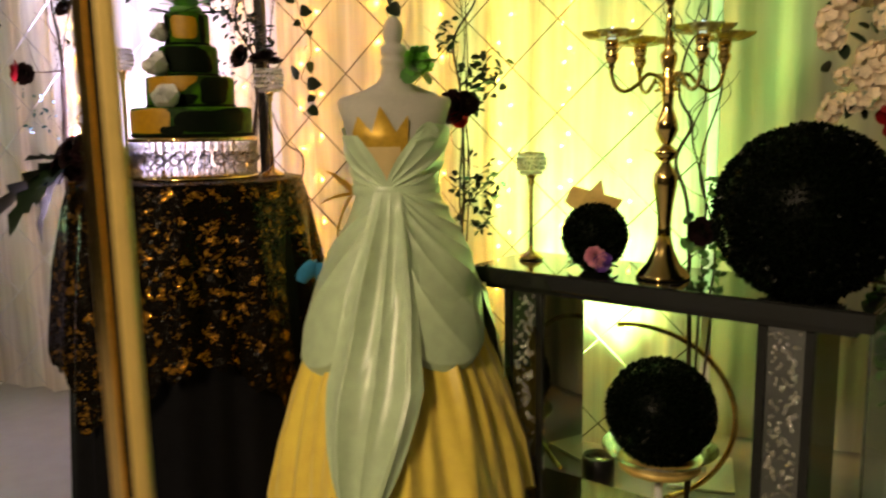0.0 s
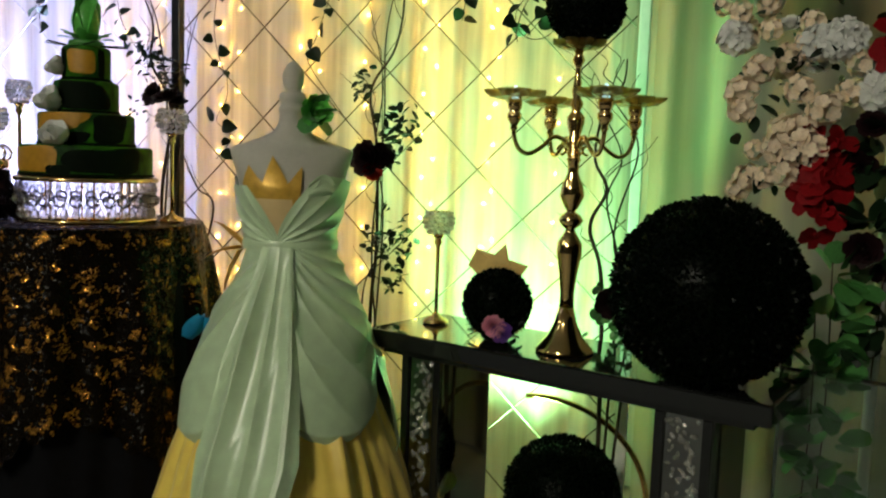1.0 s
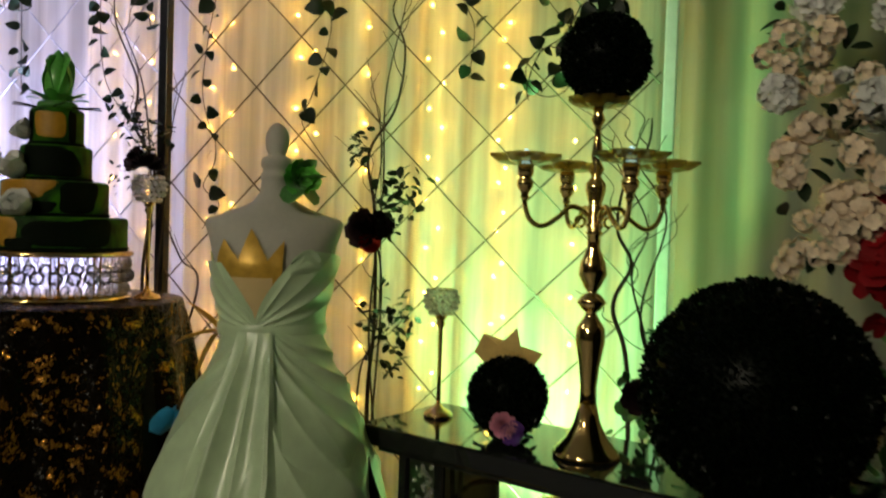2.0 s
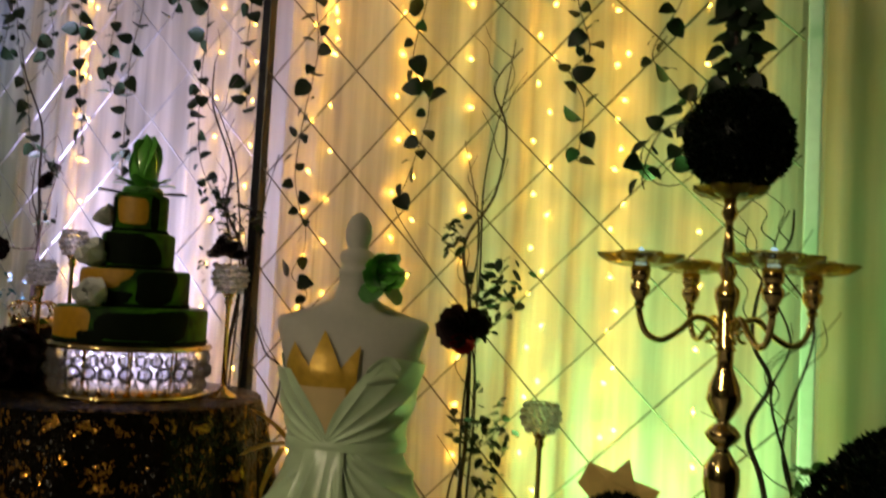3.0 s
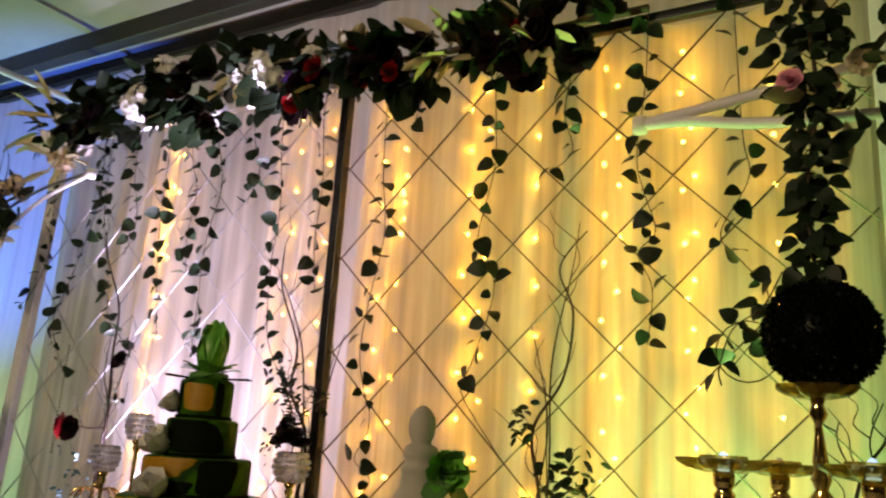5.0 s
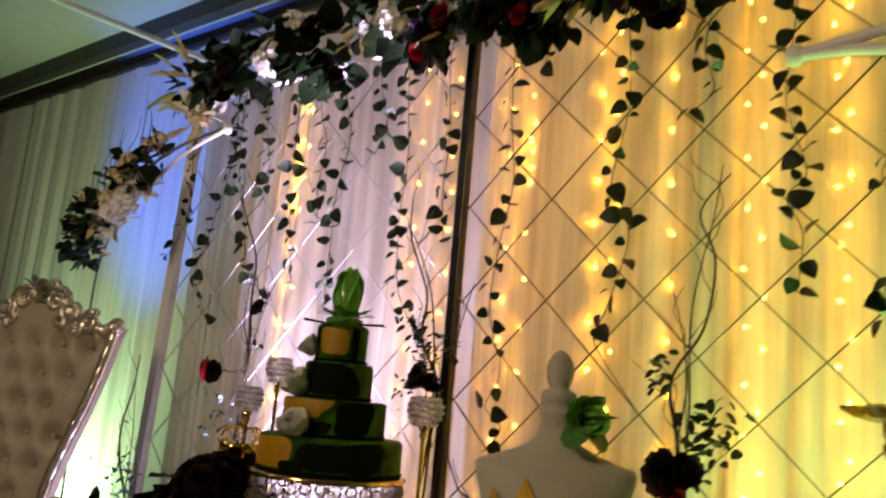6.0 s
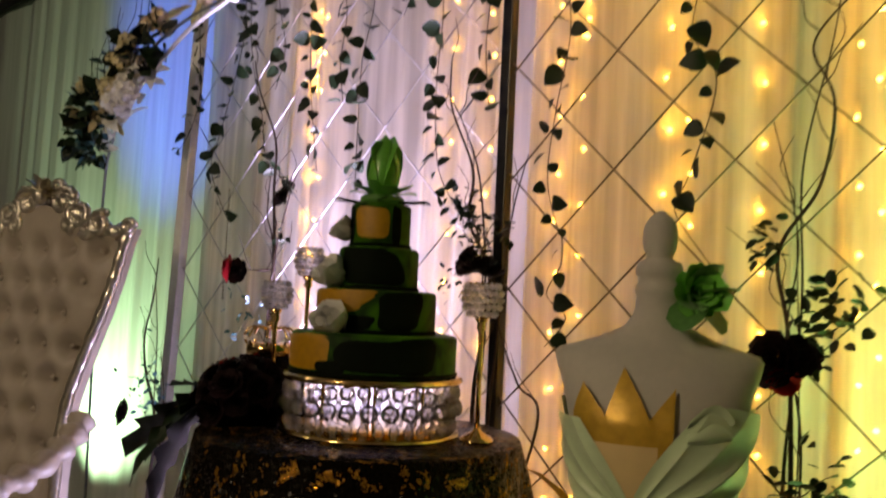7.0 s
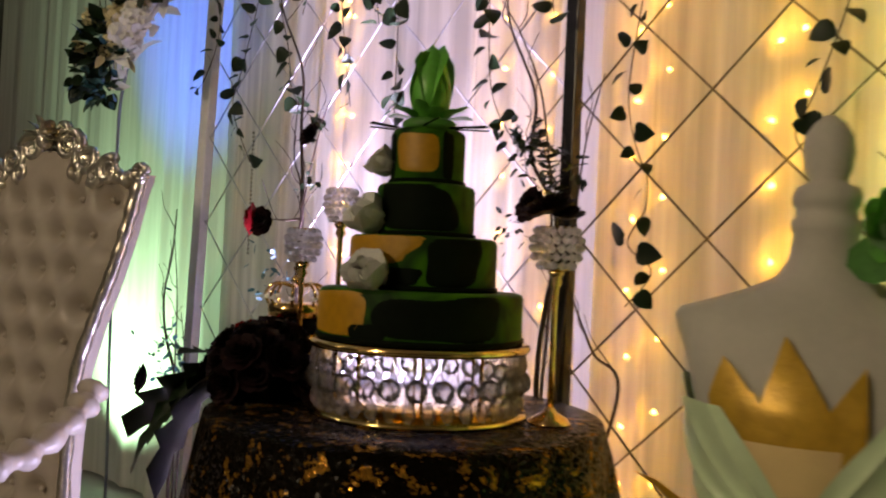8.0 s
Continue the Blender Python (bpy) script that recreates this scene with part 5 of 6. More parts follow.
# ---- curly willow with flowers ----
def willow(name, label, stems, blooms=(), leaves=(), seed=0, ground=None):
    """Twisted bare stems from the floor; blooms are (place, kind, size); leaves are (place, spread, count, mesh)."""
    rng = random.Random(seed)
    base = Vector(stems[0][0])
    base = Vector((base.x, base.y, base.z))
    ob = thing(name, label, "branches", "willow branches", place=base)
    for k, s in enumerate(stems):
        pts = smooth_path([Vector(p) - base + Vector((rng.uniform(-0.012, 0.012), rng.uniform(-0.012, 0.012), 0)) if i else Vector(p) - base for i, p in enumerate(s)], 8)
        r = 0.0080 if k == 0 else 0.0048
        n = len(pts)
        part("stem", tube(pts, [r * (1 - 0.75 * i / n) for i in range(n)], 6), M_WILLOW, ob)
        for i in range(n // 3, n - 2, 7):
            d = Vector((rng.uniform(-1, 1), rng.uniform(-0.5, 0.3), rng.uniform(0.3, 1))).normalized()
            q = pts[i]
            part("twig", tube(smooth_path([q, q + d * 0.04, q + d * 0.07 + Vector((rng.uniform(-0.03, 0.03), 0, 0.02)), q + d * 0.12 + Vector((0, 0, 0.03))], 4), [0.0018 - 0.001 * j / 13 for j in range(13)], 5), M_WILLOW, ob)
    for p, kind, size, n in blooms:
        piece("rose", ROSE[kind][0], ob, facing(Vector(p) - base, n, size, rng.uniform(0, 90)))
    for p, spread, count, mesh, size in leaves:
        c = Vector(p) - base
        for k in range(int(count * 1.8)):
            o = Vector((rng.gauss(0, spread), rng.gauss(0, spread * 0.5), rng.gauss(0, spread * 1.1)))
            piece("leaf", mesh, ob, turned(c + o, (rng.uniform(-1, 1), rng.uniform(-1, 0.2), rng.uniform(-0.8, 0.8)), rng.uniform(-60, 60), size * rng.uniform(0.45, 0.85)))
    return ob


Y = 2.885
willow("willow_branch", "brown curly willow branches with a dark rose and ivy sprays", [
    [(-0.95, Y, 0.0), (-0.96, Y, 0.4), (-0.97, Y, 0.8), (-0.95, Y, 1.02), (-0.965, Y, 1.34), (-0.97, Y, 1.52), (-0.91, Y, 1.66), (-0.88, Y, 1.83), (-0.92, Y, 1.96), (-0.84, Y, 2.06)],
    [(-0.95, Y, 0.0), (-0.97, Y, 0.5), (-0.94, Y, 1.1), (-0.96, Y, 1.34), (-0.955, Y, 1.55), (-1.0, Y, 1.81)],
    [(-0.95, Y, 0.0), (-0.93, Y, 0.6), (-0.98, Y, 1.0), (-0.93, Y, 1.4), (-0.94, Y, 1.7), (-0.89, Y, 1.95), (-0.87, Y, 2.08)],
    [(-0.95, Y, 0.0), (-1.0, Y, 0.5), (-0.99, Y, 0.85), (-0.94, Y, 1.05), (-0.95, Y, 1.6)]],
    [((-0.965, Y - 0.045, 1.30), "dark_red_petal", 0.105, (-0.2, -1, 0.1)), ((-0.95, Y - 0.05, 1.262), "red_petal", 0.06, (0.3, -1, -0.5)), ((-0.93, Y - 0.04, 1.31), "dark_red_petal", 0.08, (0.6, -1, 0.2))],
    [((-1.005, Y - 0.02, 1.53), 0.022, 14, OVAL_MESH, 0.045), ((-0.875, Y - 0.02, 1.42), 0.035, 26, OVAL_MESH, 0.05), ((-0.90, Y - 0.02, 1.35), 0.03, 10, OVAL_MESH, 0.045), ((-0.905, Y - 0.02, 1.04), 0.04, 22, OVAL_MESH, 0.05), ((-0.85, Y - 0.02, 1.02), 0.03, 12, OVAL_MESH, 0.045), ((-0.88, Y - 0.02, 0.90), 0.02, 12, OVAL_MESH, 0.045)], 1)
Y = 2.94
willow("willow_branch", "brown curly willow with leafy sprays beside the black post", [
    [(-1.79, Y, 0.0), (-1.80, Y, 0.6), (-1.80, Y, 1.1), (-1.79, Y, 1.45), (-1.86, Y, 1.62), (-1.86, Y, 1.77), (-1.94, Y, 1.96), (-1.95, Y, 2.1)],
    [(-1.79, Y, 0.0), (-1.82, Y, 0.9), (-1.80, Y, 1.35), (-1.83, Y, 1.72), (-1.90, Y, 1.9), (-1.98, Y, 2.02)],
    [(-1.79, Y, 0.0), (-1.77, Y, 0.9), (-1.75, Y, 1.3), (-1.72, Y, 1.62), (-1.68, Y, 1.80)],
    [(-1.79, Y, 0.55), (-1.61, Y, 1.07), (-1.67, Y, 1.18), (-1.74, Y, 1.33), (-1.78, Y, 1.55)]],
    [((-1.82, Y - 0.03, 1.50), "dark_red_petal", 0.08, (-0.2, -1, 0.3))],
    [((-1.88, Y - 0.02, 1.66), 0.03, 18, OVAL_MESH, 0.042), ((-1.82, Y - 0.02, 1.60), 0.035, 22, OVAL_MESH, 0.042), ((-1.72, Y - 0.02, 1.58), 0.02, 7, OVAL_MESH, 0.045), ((-1.90, Y - 0.02, 1.44), 0.025, 10, OVAL_MESH, 0.032)], 2)
Y = 2.82
willow("willow_branch", "brown curly willow with a red rose behind the table", [
    [(-2.58, Y, 0.0), (-2.60, Y, 0.8), (-2.58, Y, 1.29), (-2.57, Y, 1.53), (-2.60, Y, 1.73), (-2.595, Y, 1.90), (-2.72, Y, 2.08), (-2.76, Y, 2.2)],
    [(-2.58, Y, 0.0), (-2.56, Y, 0.9), (-2.60, Y, 1.4), (-2.52, Y, 1.70), (-2.47, Y, 1.80)],
    [(-2.58, Y, 0.0), (-2.62, Y, 1.0), (-2.58, Y, 1.5), (-2.64, Y, 1.66), (-2.60, Y, 1.82)],
    [(-2.57, Y, 1.47), (-2.64, Y - 0.01, 1.465), (-2.74, Y - 0.01, 1.47)]],
    [((-2.765, Y - 0.02, 1.468), "red_petal", 0.09, (-0.9, -0.75, 0.1)), ((-2.745, Y - 0.01, 1.462), "dark_red_petal", 0.08, (0.3, -1, 0.1)), ((-2.52, Y - 0.02, 1.70), "dark_red_petal", 0.065, (0, -1, 0.4))],
    [((-2.52, Y - 0.02, 1.72), 0.02, 8, OVAL_MESH, 0.04), ((-2.66, Y - 0.02, 1.30), 0.05, 16, TEAL_MESH, 0.035), ((-2.52, Y - 0.02, 1.58), 0.02, 5, OVAL_MESH, 0.04)], 3)
Y = 2.86
willow("willow_branch", "short willow spray with teal leaves and a dark rose", [
    [(-3.28, Y, 0.0), (-3.29, Y, 0.5), (-3.27, Y, 0.86), (-3.37, Y, 1.07), (-3.43, Y, 1.21), (-3.36, Y, 1.35), (-3.34, Y, 1.51)],
    [(-3.28, Y, 0.0), (-3.31, Y, 0.6), (-3.30, Y, 0.95), (-3.33, Y, 1.2), (-3.38, Y, 1.42)],
    [(-3.28, Y, 0.0), (-3.25, Y, 0.6), (-3.24, Y, 0.95), (-3.27, Y, 1.15)]],
    [((-3.44, Y - 0.03, 0.90), "dark_red_petal", 0.10, (-0.3, -1, 0.2))],
    [((-3.33, Y - 0.02, 1.03), 0.05, 26, TEAL_MESH, 0.038), ((-3.27, Y - 0.02, 0.95), 0.04, 16, TEAL_MESH, 0.035)], 4)
Y = 2.72
willow("willow_branch", "bare curly willow stems behind the candelabra", [
    [(-0.17, Y, 0.0), (-0.18, Y, 0.5), (-0.20, Y, 0.96), (-0.24, Y, 1.12), (-0.18, Y, 1.23), (-0.24, Y, 1.32), (-0.22, Y, 1.45), (-0.16, Y, 1.53), (-0.155, Y, 1.60)],
    [(-0.17, Y, 0.0), (-0.16, Y, 0.7), (-0.14, Y, 1.0), (-0.18, Y, 1.2), (-0.15, Y, 1.33), (-0.23, Y, 1.5), (-0.24, Y, 1.56)],
    [(-0.17, Y, 0.0), (-0.12, Y, 0.8), (-0.16, Y, 1.1), (-0.11, Y, 1.35), (-0.18, Y, 1.5), (-0.17, Y, 1.6)]],
    [((-0.15, 2.55, 0.93), "dark_red_petal", 0.075, (0, -1, 0.3))],
    [((-0.15, 2.60, 0.88), 0.04, 22, EUCA_MESH, 0.045), ((-0.12, 2.62, 1.05), 0.03, 10, EUCA_MESH, 0.04)], 5)


# ---- floral stands at the two ends ----
def cluster(ob, spots, seed, base):
    """Flower heads and leaves at spots: (place, spread, {mesh: (count, size)})."""
    rng = random.Random(seed)
    for p, spread, heads in spots:
        c = Vector(p) - base
        for name, mesh, count, size in heads:
            for k in range(count):
                o = Vector((rng.uniform(-1, 1), rng.uniform(-0.7, 0.4), rng.uniform(-1, 1)))
                o = o * spread
                n = (o.normalized() + Vector((0.1, -1.3, 0.2))) if o.length > 0 else Vector((0, -1, 0))
                if name in ("leaf", "spike"):
                    d = o.normalized() + Vector((rng.uniform(-0.6, 0.6), -0.3, rng.uniform(-0.8, 0.6)))
                    piece(name, mesh, ob, turned(c + o, d, rng.uniform(-60, 60), size * rng.uniform(0.7, 1.25)))
                else:
                    piece(name, mesh, ob, facing(c + o, n, size * rng.uniform(0.8, 1.15), rng.uniform(0, 90)))


H = ("hydrangea", HYDRANGEA)
P = ("blossom", PEACHES)
C_ = ("blossom", CREAMS)
E_ = ("leaf", EUCA_MESH)
L_ = ("leaf", IVY_MESH[0])
O_ = ("leaf", OVAL_MESH)
RR = ("rose", ROSE["red_petal"][0])
OR = ("orchid", as_mesh(orchid_shape(), M_REDROSE))
DR = ("rose", ROSE["dark_red_petal"][0])
WR = ("rose", ROSE["white_petal"][0])
PR = ("rose", ROSE["pink_petal"][0])
VR = ("rose", ROSE["violet_petal"][0])
SPIKE = as_mesh(leaf_shape(LONG, 0.5, 0.1), M_YELLOWTWIG)
SP = ("spike", SPIKE)
FEATHER = as_mesh(leaf_shape([(0, 0), (0.10, 0.2), (0.15, 0.5), (0.12, 0.8), (0, 1)], 0.3, 0.35), M_FEATHER)
FE = ("feather", FEATHER)

right = thing("floral_stand", "white stand hung with white, peach and red silk flowers and eucalyptus", "flower stand", "floral stands", place=(0.50, 2.50, 0))
base = Vector((0.50, 2.50, 0))
part("foot", lathe([(0, 0), (0.16, 0), (0.16, 0.012), (0.02, 0.02)], 28), M_WHITEMETAL, right)
part("pole", tube([(0, 0.06, 0.01), (0, 0.06, 2.25)], 0.014, 12), M_WHITEMETAL, right)
part("bracket_arm", tube(smooth_path([(0, 0.06, 2.23), (-0.4, 0.08, 2.30), (-0.78, 0.10, 2.255), (-1.03, 0.10, 2.225), (-1.11, 0.10, 2.215)], 8), 0.012, 10), M_WHITEMETAL, right, "white tube arm")
part("bracket_arm", tube(smooth_path([(0, 0.06, 2.12), (-0.5, 0.08, 2.15), (-0.83, 0.10, 2.175), (-1.0, 0.10, 2.205), (-1.11, 0.10, 2.212)], 8), 0.012, 10), M_WHITEMETAL, right, "white tube arm")
part("arm_cap", lathe([(0, -0.02), (0.017, -0.018), (0.019, 0), (0.017, 0.018), (0, 0.02)], 16, at=(-1.115, 0.10, 2.213)), M_WHITEMETAL, right)
cluster(right, [
    ((0.17, 2.44, 1.62), 0.06, [(*H, 1, 0.08), (*P, 5, 0.055), (*O_, 9, 0.04)]),
    ((0.15, 2.44, 1.73), 0.07, [(*H, 2, 0.09), (*P, 5, 0.06), (*O_, 8, 0.04)]),
    ((0.26, 2.43, 1.60), 0.06, [(*P, 5, 0.06), (*WR, 1, 0.07), (*O_, 7, 0.04)]),
    ((0.36, 2.42, 1.64), 0.09, [(*H, 3, 0.10), (*WR, 2, 0.07), (*O_, 12, 0.045)]),
    ((0.37, 2.42, 1.52), 0.07, [(*H, 2, 0.09), (*P, 4, 0.06), (*O_, 9, 0.042)]),
    ((0.20, 2.42, 1.49), 0.075, [(*P, 7, 0.062), (*O_, 12, 0.04)]),
    ((0.27, 2.41, 1.40), 0.06, [(*P, 7, 0.07), (*O_, 9, 0.045)]),
    ((0.19, 2.42, 1.31), 0.06, [(*P, 5, 0.06), (*O_, 9, 0.04)]),
    ((0.32, 2.38, 1.34), 0.035, [(*OR, 5, 0.095)]),
    ((0.325, 2.37, 1.26), 0.035, [(*OR, 6, 0.095)]),
    ((0.31, 2.38, 1.185), 0.03, [(*OR, 4, 0.085)]),
    ((0.46, 2.38, 1.57), 0.045, [(*OR, 5, 0.10)]),
    ((0.46, 2.40, 1.35), 0.06, [(*L_, 16, 0.07), (*DR, 2, 0.08)]),
    ((0.44, 2.39, 1.15), 0.06, [(*L_, 16, 0.07), (*DR, 3, 0.09)]),
    ((0.37, 2.40, 1.05), 0.05, [(*E_, 18, 0.06)]),
    ((0.36, 2.40, 0.92), 0.055, [(*E_, 20, 0.062)]),
    ((0.34, 2.40, 0.80), 0.055, [(*E_, 20, 0.06)]),
    ((0.36, 2.40, 0.68), 0.055, [(*E_, 18, 0.06)]),
    ((0.37, 2.40, 0.56), 0.055, [(*E_, 18, 0.06)]),
    ((0.47, 2.40, 0.95), 0.05, [(*L_, 14, 0.06)]),
    ((0.30, 2.45, 1.85), 0.10, [(*H, 5, 0.14), (*P, 4, 0.07), (*O_, 8, 0.05)]),
    ((0.10, 2.50, 2.12), 0.12, [(*H, 6, 0.13), (*SP, 10, 0.16), (*O_, 12, 0.06)]),
    ((-0.16, 2.46, 2.16), 0.10, [(*L_, 24, 0.05), (*P, 2, 0.06), (*SP, 8, 0.15), (*O_, 8, 0.05)]),
], 31, base)
for x, z0, z1 in ((0.36, 1.1, 0.35), (0.33, 1.0, 0.45), (0.46, 1.45, 0.8)):
    part("hanging_stem", tube(smooth_path([(x - 0.5, -0.10, z0), (x - 0.49, -0.10, (z0 + z1) / 2), (x - 0.5, -0.10, z1)]), 0.002, 5), M_STEM, right)

M_SMOKETUBE = mat("grey_tube", (0.22, 0.24, 0.28), 0.4, 0.3, vary=0.1)
left = thing("floral_stand", "white hoop stand with cream flowers, ivy and feathers behind the throne", "flower stand", "floral stands", place=(-3.85, 2.88, 0))
base = Vector((-3.85, 2.88, 0))
part("foot", lathe([(0, 0), (0.16, 0), (0.16, 0.012), (0.02, 0.02)], 28), M_WHITEMETAL, left)
part("pole", tube(smooth_path([(0.04, 0, 0.01), (0.03, 0, 0.5), (0.045, -0.02, 0.95), (0.08, -0.05, 1.76), (0.22, -0.10, 2.0), (0.45, -0.14, 2.25), (0.75, -0.16, 2.36), (1.10, -0.18, 2.395)], 8), 0.006, 12), M_SMOKETUBE, left, "bent grey tube")
part("bracket_arm", tube(smooth_path([(0.45, -0.14, 2.16), (0.8, -0.16, 2.32), (1.10, -0.18, 2.385)], 8), 0.008, 10), M_WHITEMETAL, left)
part("arm_cap", lathe([(0, -0.02), (0.017, -0.018), (0.019, 0), (0.017, 0.018), (0, 0.02)], 16, at=(1.12, -0.18, 2.39)), M_WHITEMETAL, left)
cluster(left, [
    ((-3.62, 2.66, 1.98), 0.07, [(*L_, 22, 0.05), (*O_, 14, 0.05), ("leaf", TEAL_MESH, 8, 0.045)]),
    ((-3.50, 2.65, 1.92), 0.05, [("leaf", TEAL_MESH, 20, 0.045), (*L_, 8, 0.05)]),
    ((-3.66, 2.66, 2.10), 0.06, [(*L_, 22, 0.05), (*SP, 6, 0.07)]),
    ((-3.52, 2.66, 2.02), 0.06, [(*O_, 18, 0.055), ("leaf", TEAL_MESH, 14, 0.05)]),
    ((-3.55, 2.67, 2.10), 0.08, [(*L_, 22, 0.055), (*SP, 8, 0.09), (*C_, 4, 0.06)]),
    ((-3.46, 2.68, 2.20), 0.08, [(*C_, 10, 0.07), (*L_, 26, 0.045)]),
    ((-3.36, 2.69, 2.28), 0.08, [(*C_, 9, 0.07), (*H, 1, 0.10), (*L_, 28, 0.045)]),
    ((-3.24, 2.70, 2.34), 0.07, [(*L_, 26, 0.06), (*P, 3, 0.06)]),
    ((-3.40, 2.70, 2.10), 0.06, [(*H, 2, 0.12), (*FE, 12, 0.16)]),
    ((-3.32, 2.71, 2.18), 0.06, [(*FE, 16, 0.16)]),
    ((-3.46, 2.70, 1.98), 0.06, [(*FE, 14, 0.15)]),
], 32, base)
lr = random.Random(13)
for k in range(9):
    x = -3.66 + 0.05 * k
    q = Vector((x, 2.68, 2.06 + 0.035 * k)) - base
    part("twig", tube(smooth_path([q, q + Vector((lr.uniform(-0.05, 0.02), 0, 0.09)), q + Vector((lr.uniform(-0.06, 0.03), 0, 0.17)), q + Vector((lr.uniform(-0.08, 0.05), 0, 0.26))], 5), [0.0026 - 0.0018 * j / 16 for j in range(16)], 5), M_WILLOW, left)

# garland along the top rail
garland = thing("top_garland", "dark floral garland with white, red and violet blooms overhead", "garland", place=(-2.0, 2.94, 2.74))
base = Vector((-2.0, 2.94, 2.74))
part("spine", tube([(-1.45, 0.03, 0.0), (-0.7, 0.02, 0.03), (0, 0.02, 0.02), (0.6, 0.03, 0.0), (1.3, 0.03, 0.0)], 0.012, 8), M_STEM, garland)
cluster(garland, [
    ((-3.30, 2.92, 2.74), 0.09, [(*H, 3, 0.12), (*L_, 22, 0.07), (*SP, 12, 0.16), (*WR, 2, 0.08)]),
    ((-3.28, 2.92, 2.58), 0.06, [(*SP, 12, 0.15), (*P, 5, 0.06), (*H, 1, 0.1)]),
    ((-3.12, 2.91, 2.74), 0.11, [(*L_, 34, 0.075), (*DR, 3, 0.1), (*H, 1, 0.12)]),
    ((-2.92, 2.90, 2.76), 0.10, [(*L_, 34, 0.075), (*DR, 4, 0.1), (*O_, 10, 0.06)]),
    ((-2.72, 2.90, 2.80), 0.10, [(*L_, 22, 0.075), (*H, 3, 0.13), (*WR, 3, 0.09)]),
    ((-2.52, 2.90, 2.74), 0.12, [(*L_, 40, 0.08), (*DR, 6, 0.1), (*WR, 2, 0.1)]),
    ((-2.36, 2.90, 2.62), 0.09, [(*L_, 30, 0.07), (*DR, 3, 0.08)]),
    ((-2.22, 2.90, 2.80), 0.08, [(*L_, 16, 0.075), (*WR, 2, 0.1), (*SP, 6, 0.12)]),
    ((-2.06, 2.90, 2.78), 0.10, [(*H, 3, 0.15), (*VR, 3, 0.08), (*L_, 24, 0.08), (*RR, 1, 0.07)]),
    ((-1.92, 2.90, 2.68), 0.10, [(*L_, 34, 0.08), (*DR, 5, 0.1), (*RR, 1, 0.07)]),
    ((-1.78, 2.90, 2.72), 0.09, [(*H, 1, 0.1), (*SP, 10, 0.12), (*RR, 2, 0.08), (*L_, 20, 0.07), (*WR, 2, 0.07)]),
    ((-1.60, 2.90, 2.70), 0.10, [(*DR, 6, 0.11), (*RR, 2, 0.08), (*L_, 26, 0.08)]),
    ((-1.46, 2.90, 2.68), 0.09, [(*DR, 3, 0.1), (*RR, 1, 0.07), (*L_, 24, 0.085), (*O_, 8, 0.07)]),
    ((-1.32, 2.90, 2.72), 0.07, [(*SP, 12, 0.12), (*L_, 10, 0.08)]),
    ((-1.16, 2.90, 2.68), 0.09, [(*L_, 26, 0.09), (*DR, 5, 0.12), (*SP, 4, 0.1)]),
    ((-1.04, 2.90, 2.66), 0.07, [(*H, 1, 0.11), (*RR, 2, 0.07), (*L_, 18, 0.085), (*SP, 6, 0.14)]),
    ((-0.90, 2.90, 2.68), 0.08, [(*DR, 5, 0.13), (*L_, 16, 0.08)]),
], 33, base)

# strings of bulbs behind the voile, hung from the top rail
rnd = random.Random(5)
BULB = as_mesh(ball((0, 0, 0), 0.0075, sub=1), M_BULB)
for column, x in enumerate((-1.72, -1.635, -1.375, -1.31, -1.12, -0.90, -0.85, -0.655, -0.63, -0.405, -2.83, -2.80, -2.14, -1.98)):
        yb = 3.176
        ob = thing("string_light", "string of warm white bulbs hanging behind the voile", "string light", "light strings", place=(x, yb, 2.745))
        zs = []
        z = -0.03 - rnd.uniform(0, 0.12)
        while z > -2.3:
            zs.append(z)
            z -= 0.158 + rnd.uniform(-0.02, 0.02)
        if column in (1, 10):
            zs += [-0.34, -0.39, -0.44, -0.50, -0.55]
        part("wire", tube(smooth_path([(0, 0.006, 0.0), (0.004, 0.006, -0.8), (-0.006, 0.006, -1.6), (0, 0.006, -2.72)], 6), 0.0011, 4), M_WIRE, ob)
        for zz in zs:
            piece("bulb", BULB, ob, Matrix.Translation((rnd.uniform(-0.008, 0.008), 0, zz)))

# gold pole close by
pole = thing("gold_pole", "slender gold pole of two bars with a dark groove", "pole", place=(-0.50, 0.60, 0))
part("bar", box((-0.0085, 0, 0.9), (0.011, 0.012, 1.8), bevel=0.002), M_GOLD, pole, smooth=False)
part("groove", box((0, 0.003, 0.9), (0.006, 0.006, 1.79)), M_BLACKMETAL, pole, "dark groove between the bars", smooth=False)
part("bar", box((0.0085, 0, 0.9), (0.011, 0.012, 1.8), bevel=0.002, turn=28), M_PAPERGOLD, pole, "dull gold second bar", smooth=False)
part("collar", box((0, 0, 0.62), (0.030, 0.016, 0.004), bevel=0.001), M_GOLD, pole, smooth=False)
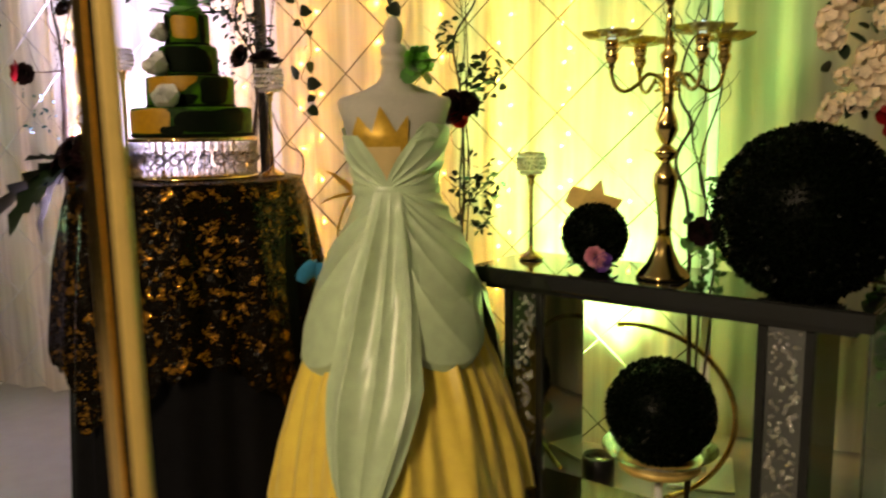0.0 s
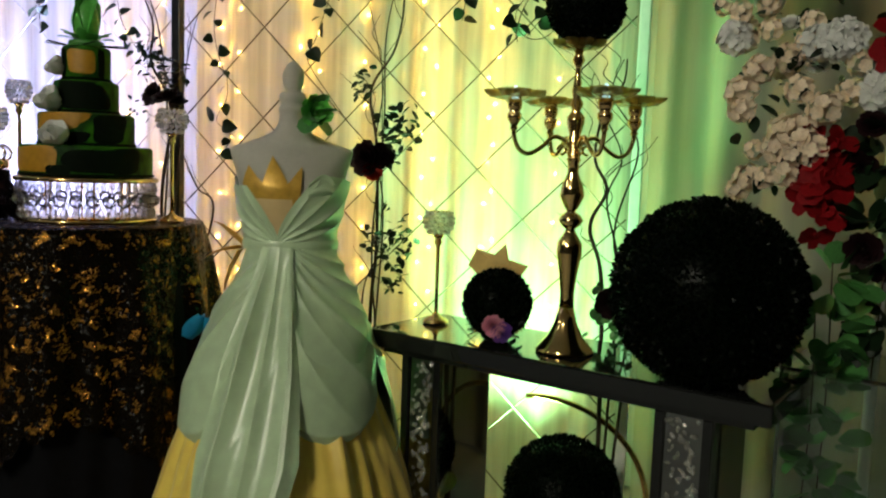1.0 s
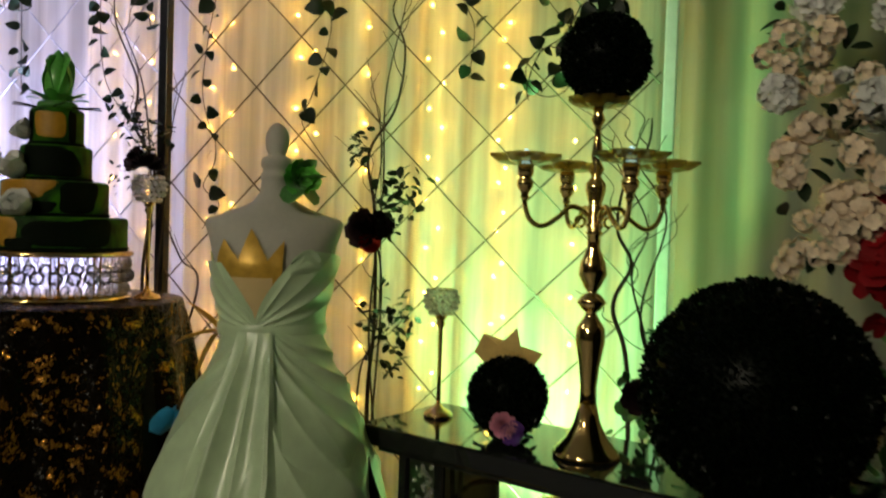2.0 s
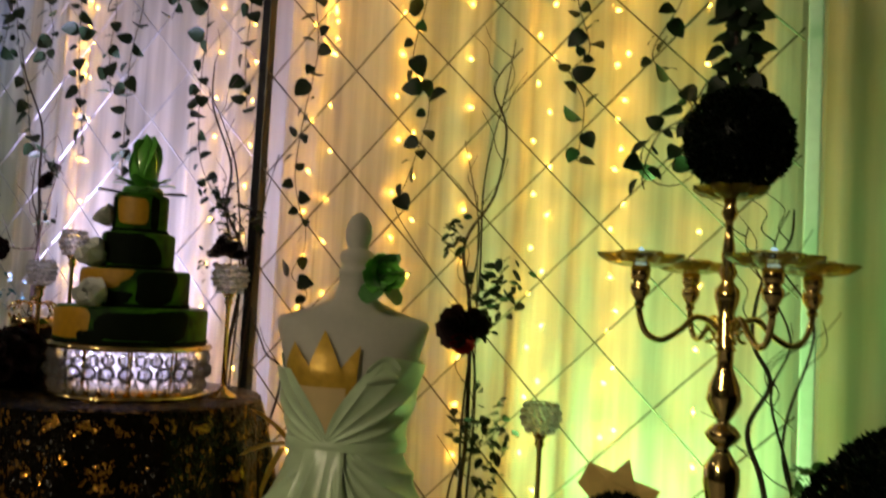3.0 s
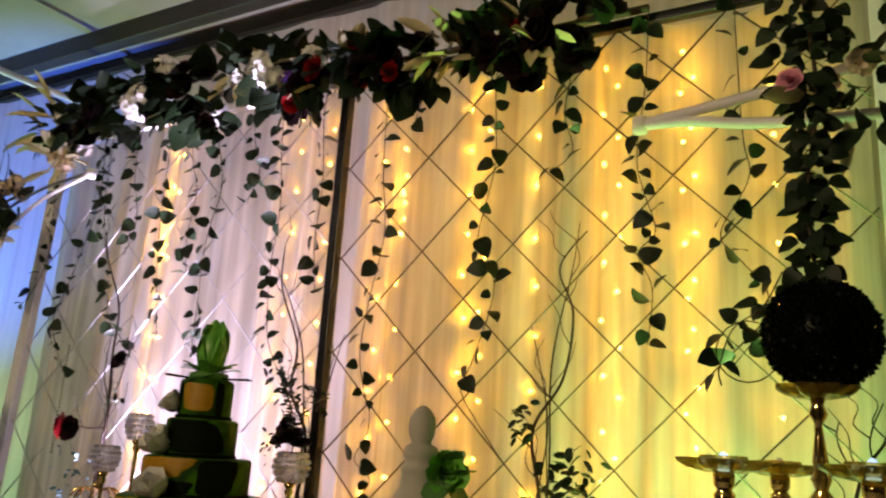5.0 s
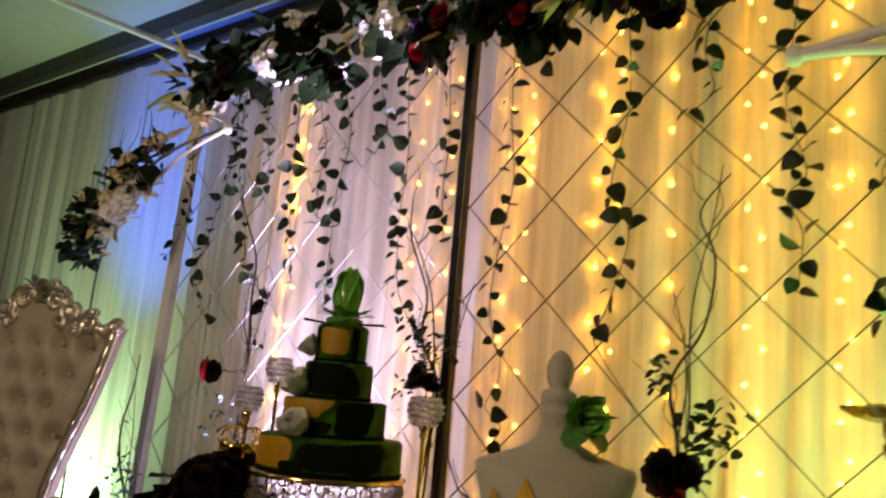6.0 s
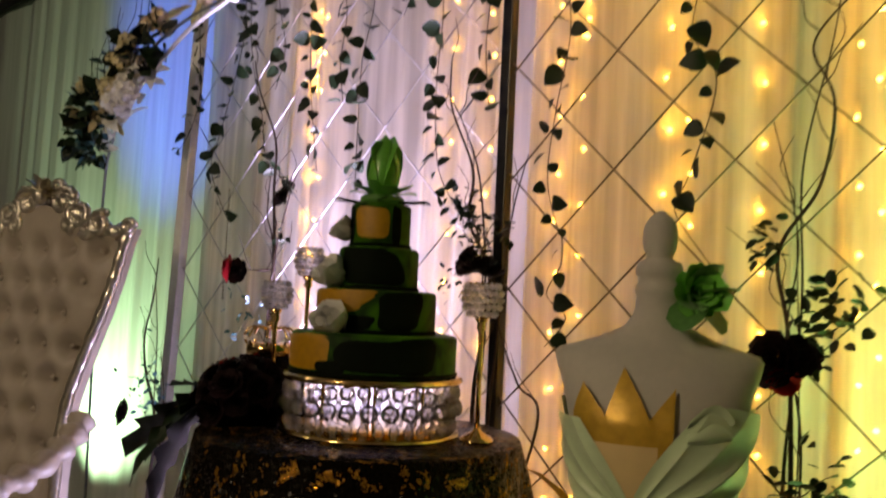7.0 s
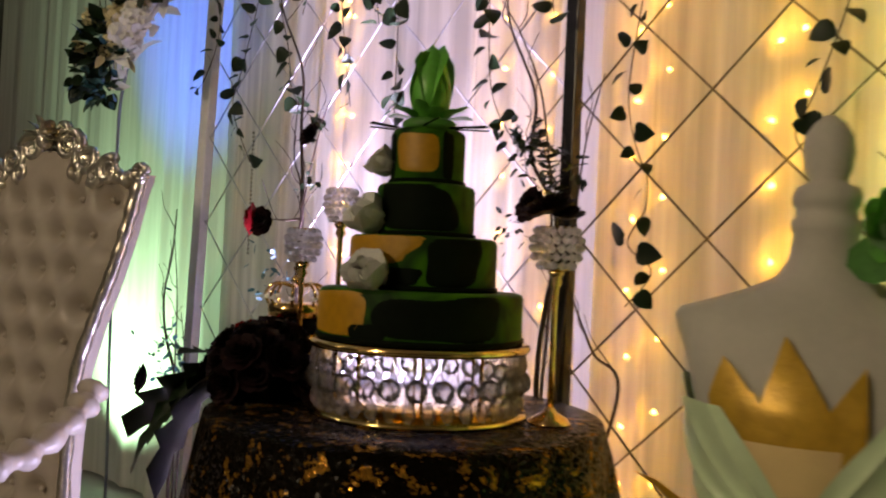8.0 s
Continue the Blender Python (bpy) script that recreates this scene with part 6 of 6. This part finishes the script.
part("foot", box((0, 0, 0.006), (0.2, 0.2, 0.012), bevel=0.003), M_GOLD, pole, smooth=False)
pole.matrix_world = pose(-0.515, 0.58, 0, 0, -0.5, 0)

# uplight cans on the floor, under the spots
for x, y in ((-0.46, 2.80), (-2.42, 2.82), (-5.12, 3.15), (-2.50, 2.88), (-4.70, 1.60)):
    can = thing("uplight", "small black LED uplight can standing on the floor", "uplight", "LED uplights", place=(x, y, 0))
    part("housing", lathe([(0, 0), (0.05, 0), (0.055, 0.01), (0.055, 0.12), (0.05, 0.125), (0.046, 0.11), (0, 0.108)], 28), M_BLACKMETAL, can)
    part("lens", lathe([(0, 0.110), (0.045, 0.110), (0.045, 0.113), (0, 0.115)], 24), M_CUPGLASS, can)
lamp = thing("ceiling_lamp", "large square white ceiling lamp of the hall", "ceiling lamp", place=(-1.9, -2.6, 3.595))
part("rim", box((0, 0, -0.03), (0.92, 0.92, 0.058), bevel=0.01), M_WHITEMETAL, lamp, smooth=False)

# housing for the added throne fill, out of view
ceil = thing("ceiling_lamp", "small square white lamp added out of view to brighten the throne", "ceiling lamp", place=(-4.7, 0.2, 3.60))
part("rim", box((0, 0, -0.035), (0.5, 0.5, 0.068), bevel=0.01), M_WHITEMETAL, ceil, smooth=False)

# string of beads on the left screen
beads = thing("bead_string", "string of small clear beads hanging from the lattice", "bead string", place=(-3.12, 3.01, 1.80))
part("thread", tube([(0, 0, 0), (0.004, -0.004, -0.2), (0, 0, -0.44)], 0.0008, 4), M_WIRE, beads)
DOT = as_mesh(ball((0, 0, 0), 0.005, sub=1), M_CRYSTAL)
for k in range(30):
    piece("bead", DOT, beads, Matrix.Translation((0.002, -0.002, -0.012 - 0.0145 * k)))

# white bar under the ceiling
barra = thing("ceiling_bar", "thin white bar fixed under the hall ceiling", "bar", place=(-4.04, 2.0, 3.2))
part("tube", tube([(0.02, 1.45, 0.02), (-0.01, 0.6, 0), (-0.03, -1.5, 0.0)], 0.018, 10), M_WHITEMETAL, barra)
part("hanger", tube([(0, 0.4, 0), (0, 0.4, 0.398)], 0.008, 8), M_WHITEMETAL, barra)
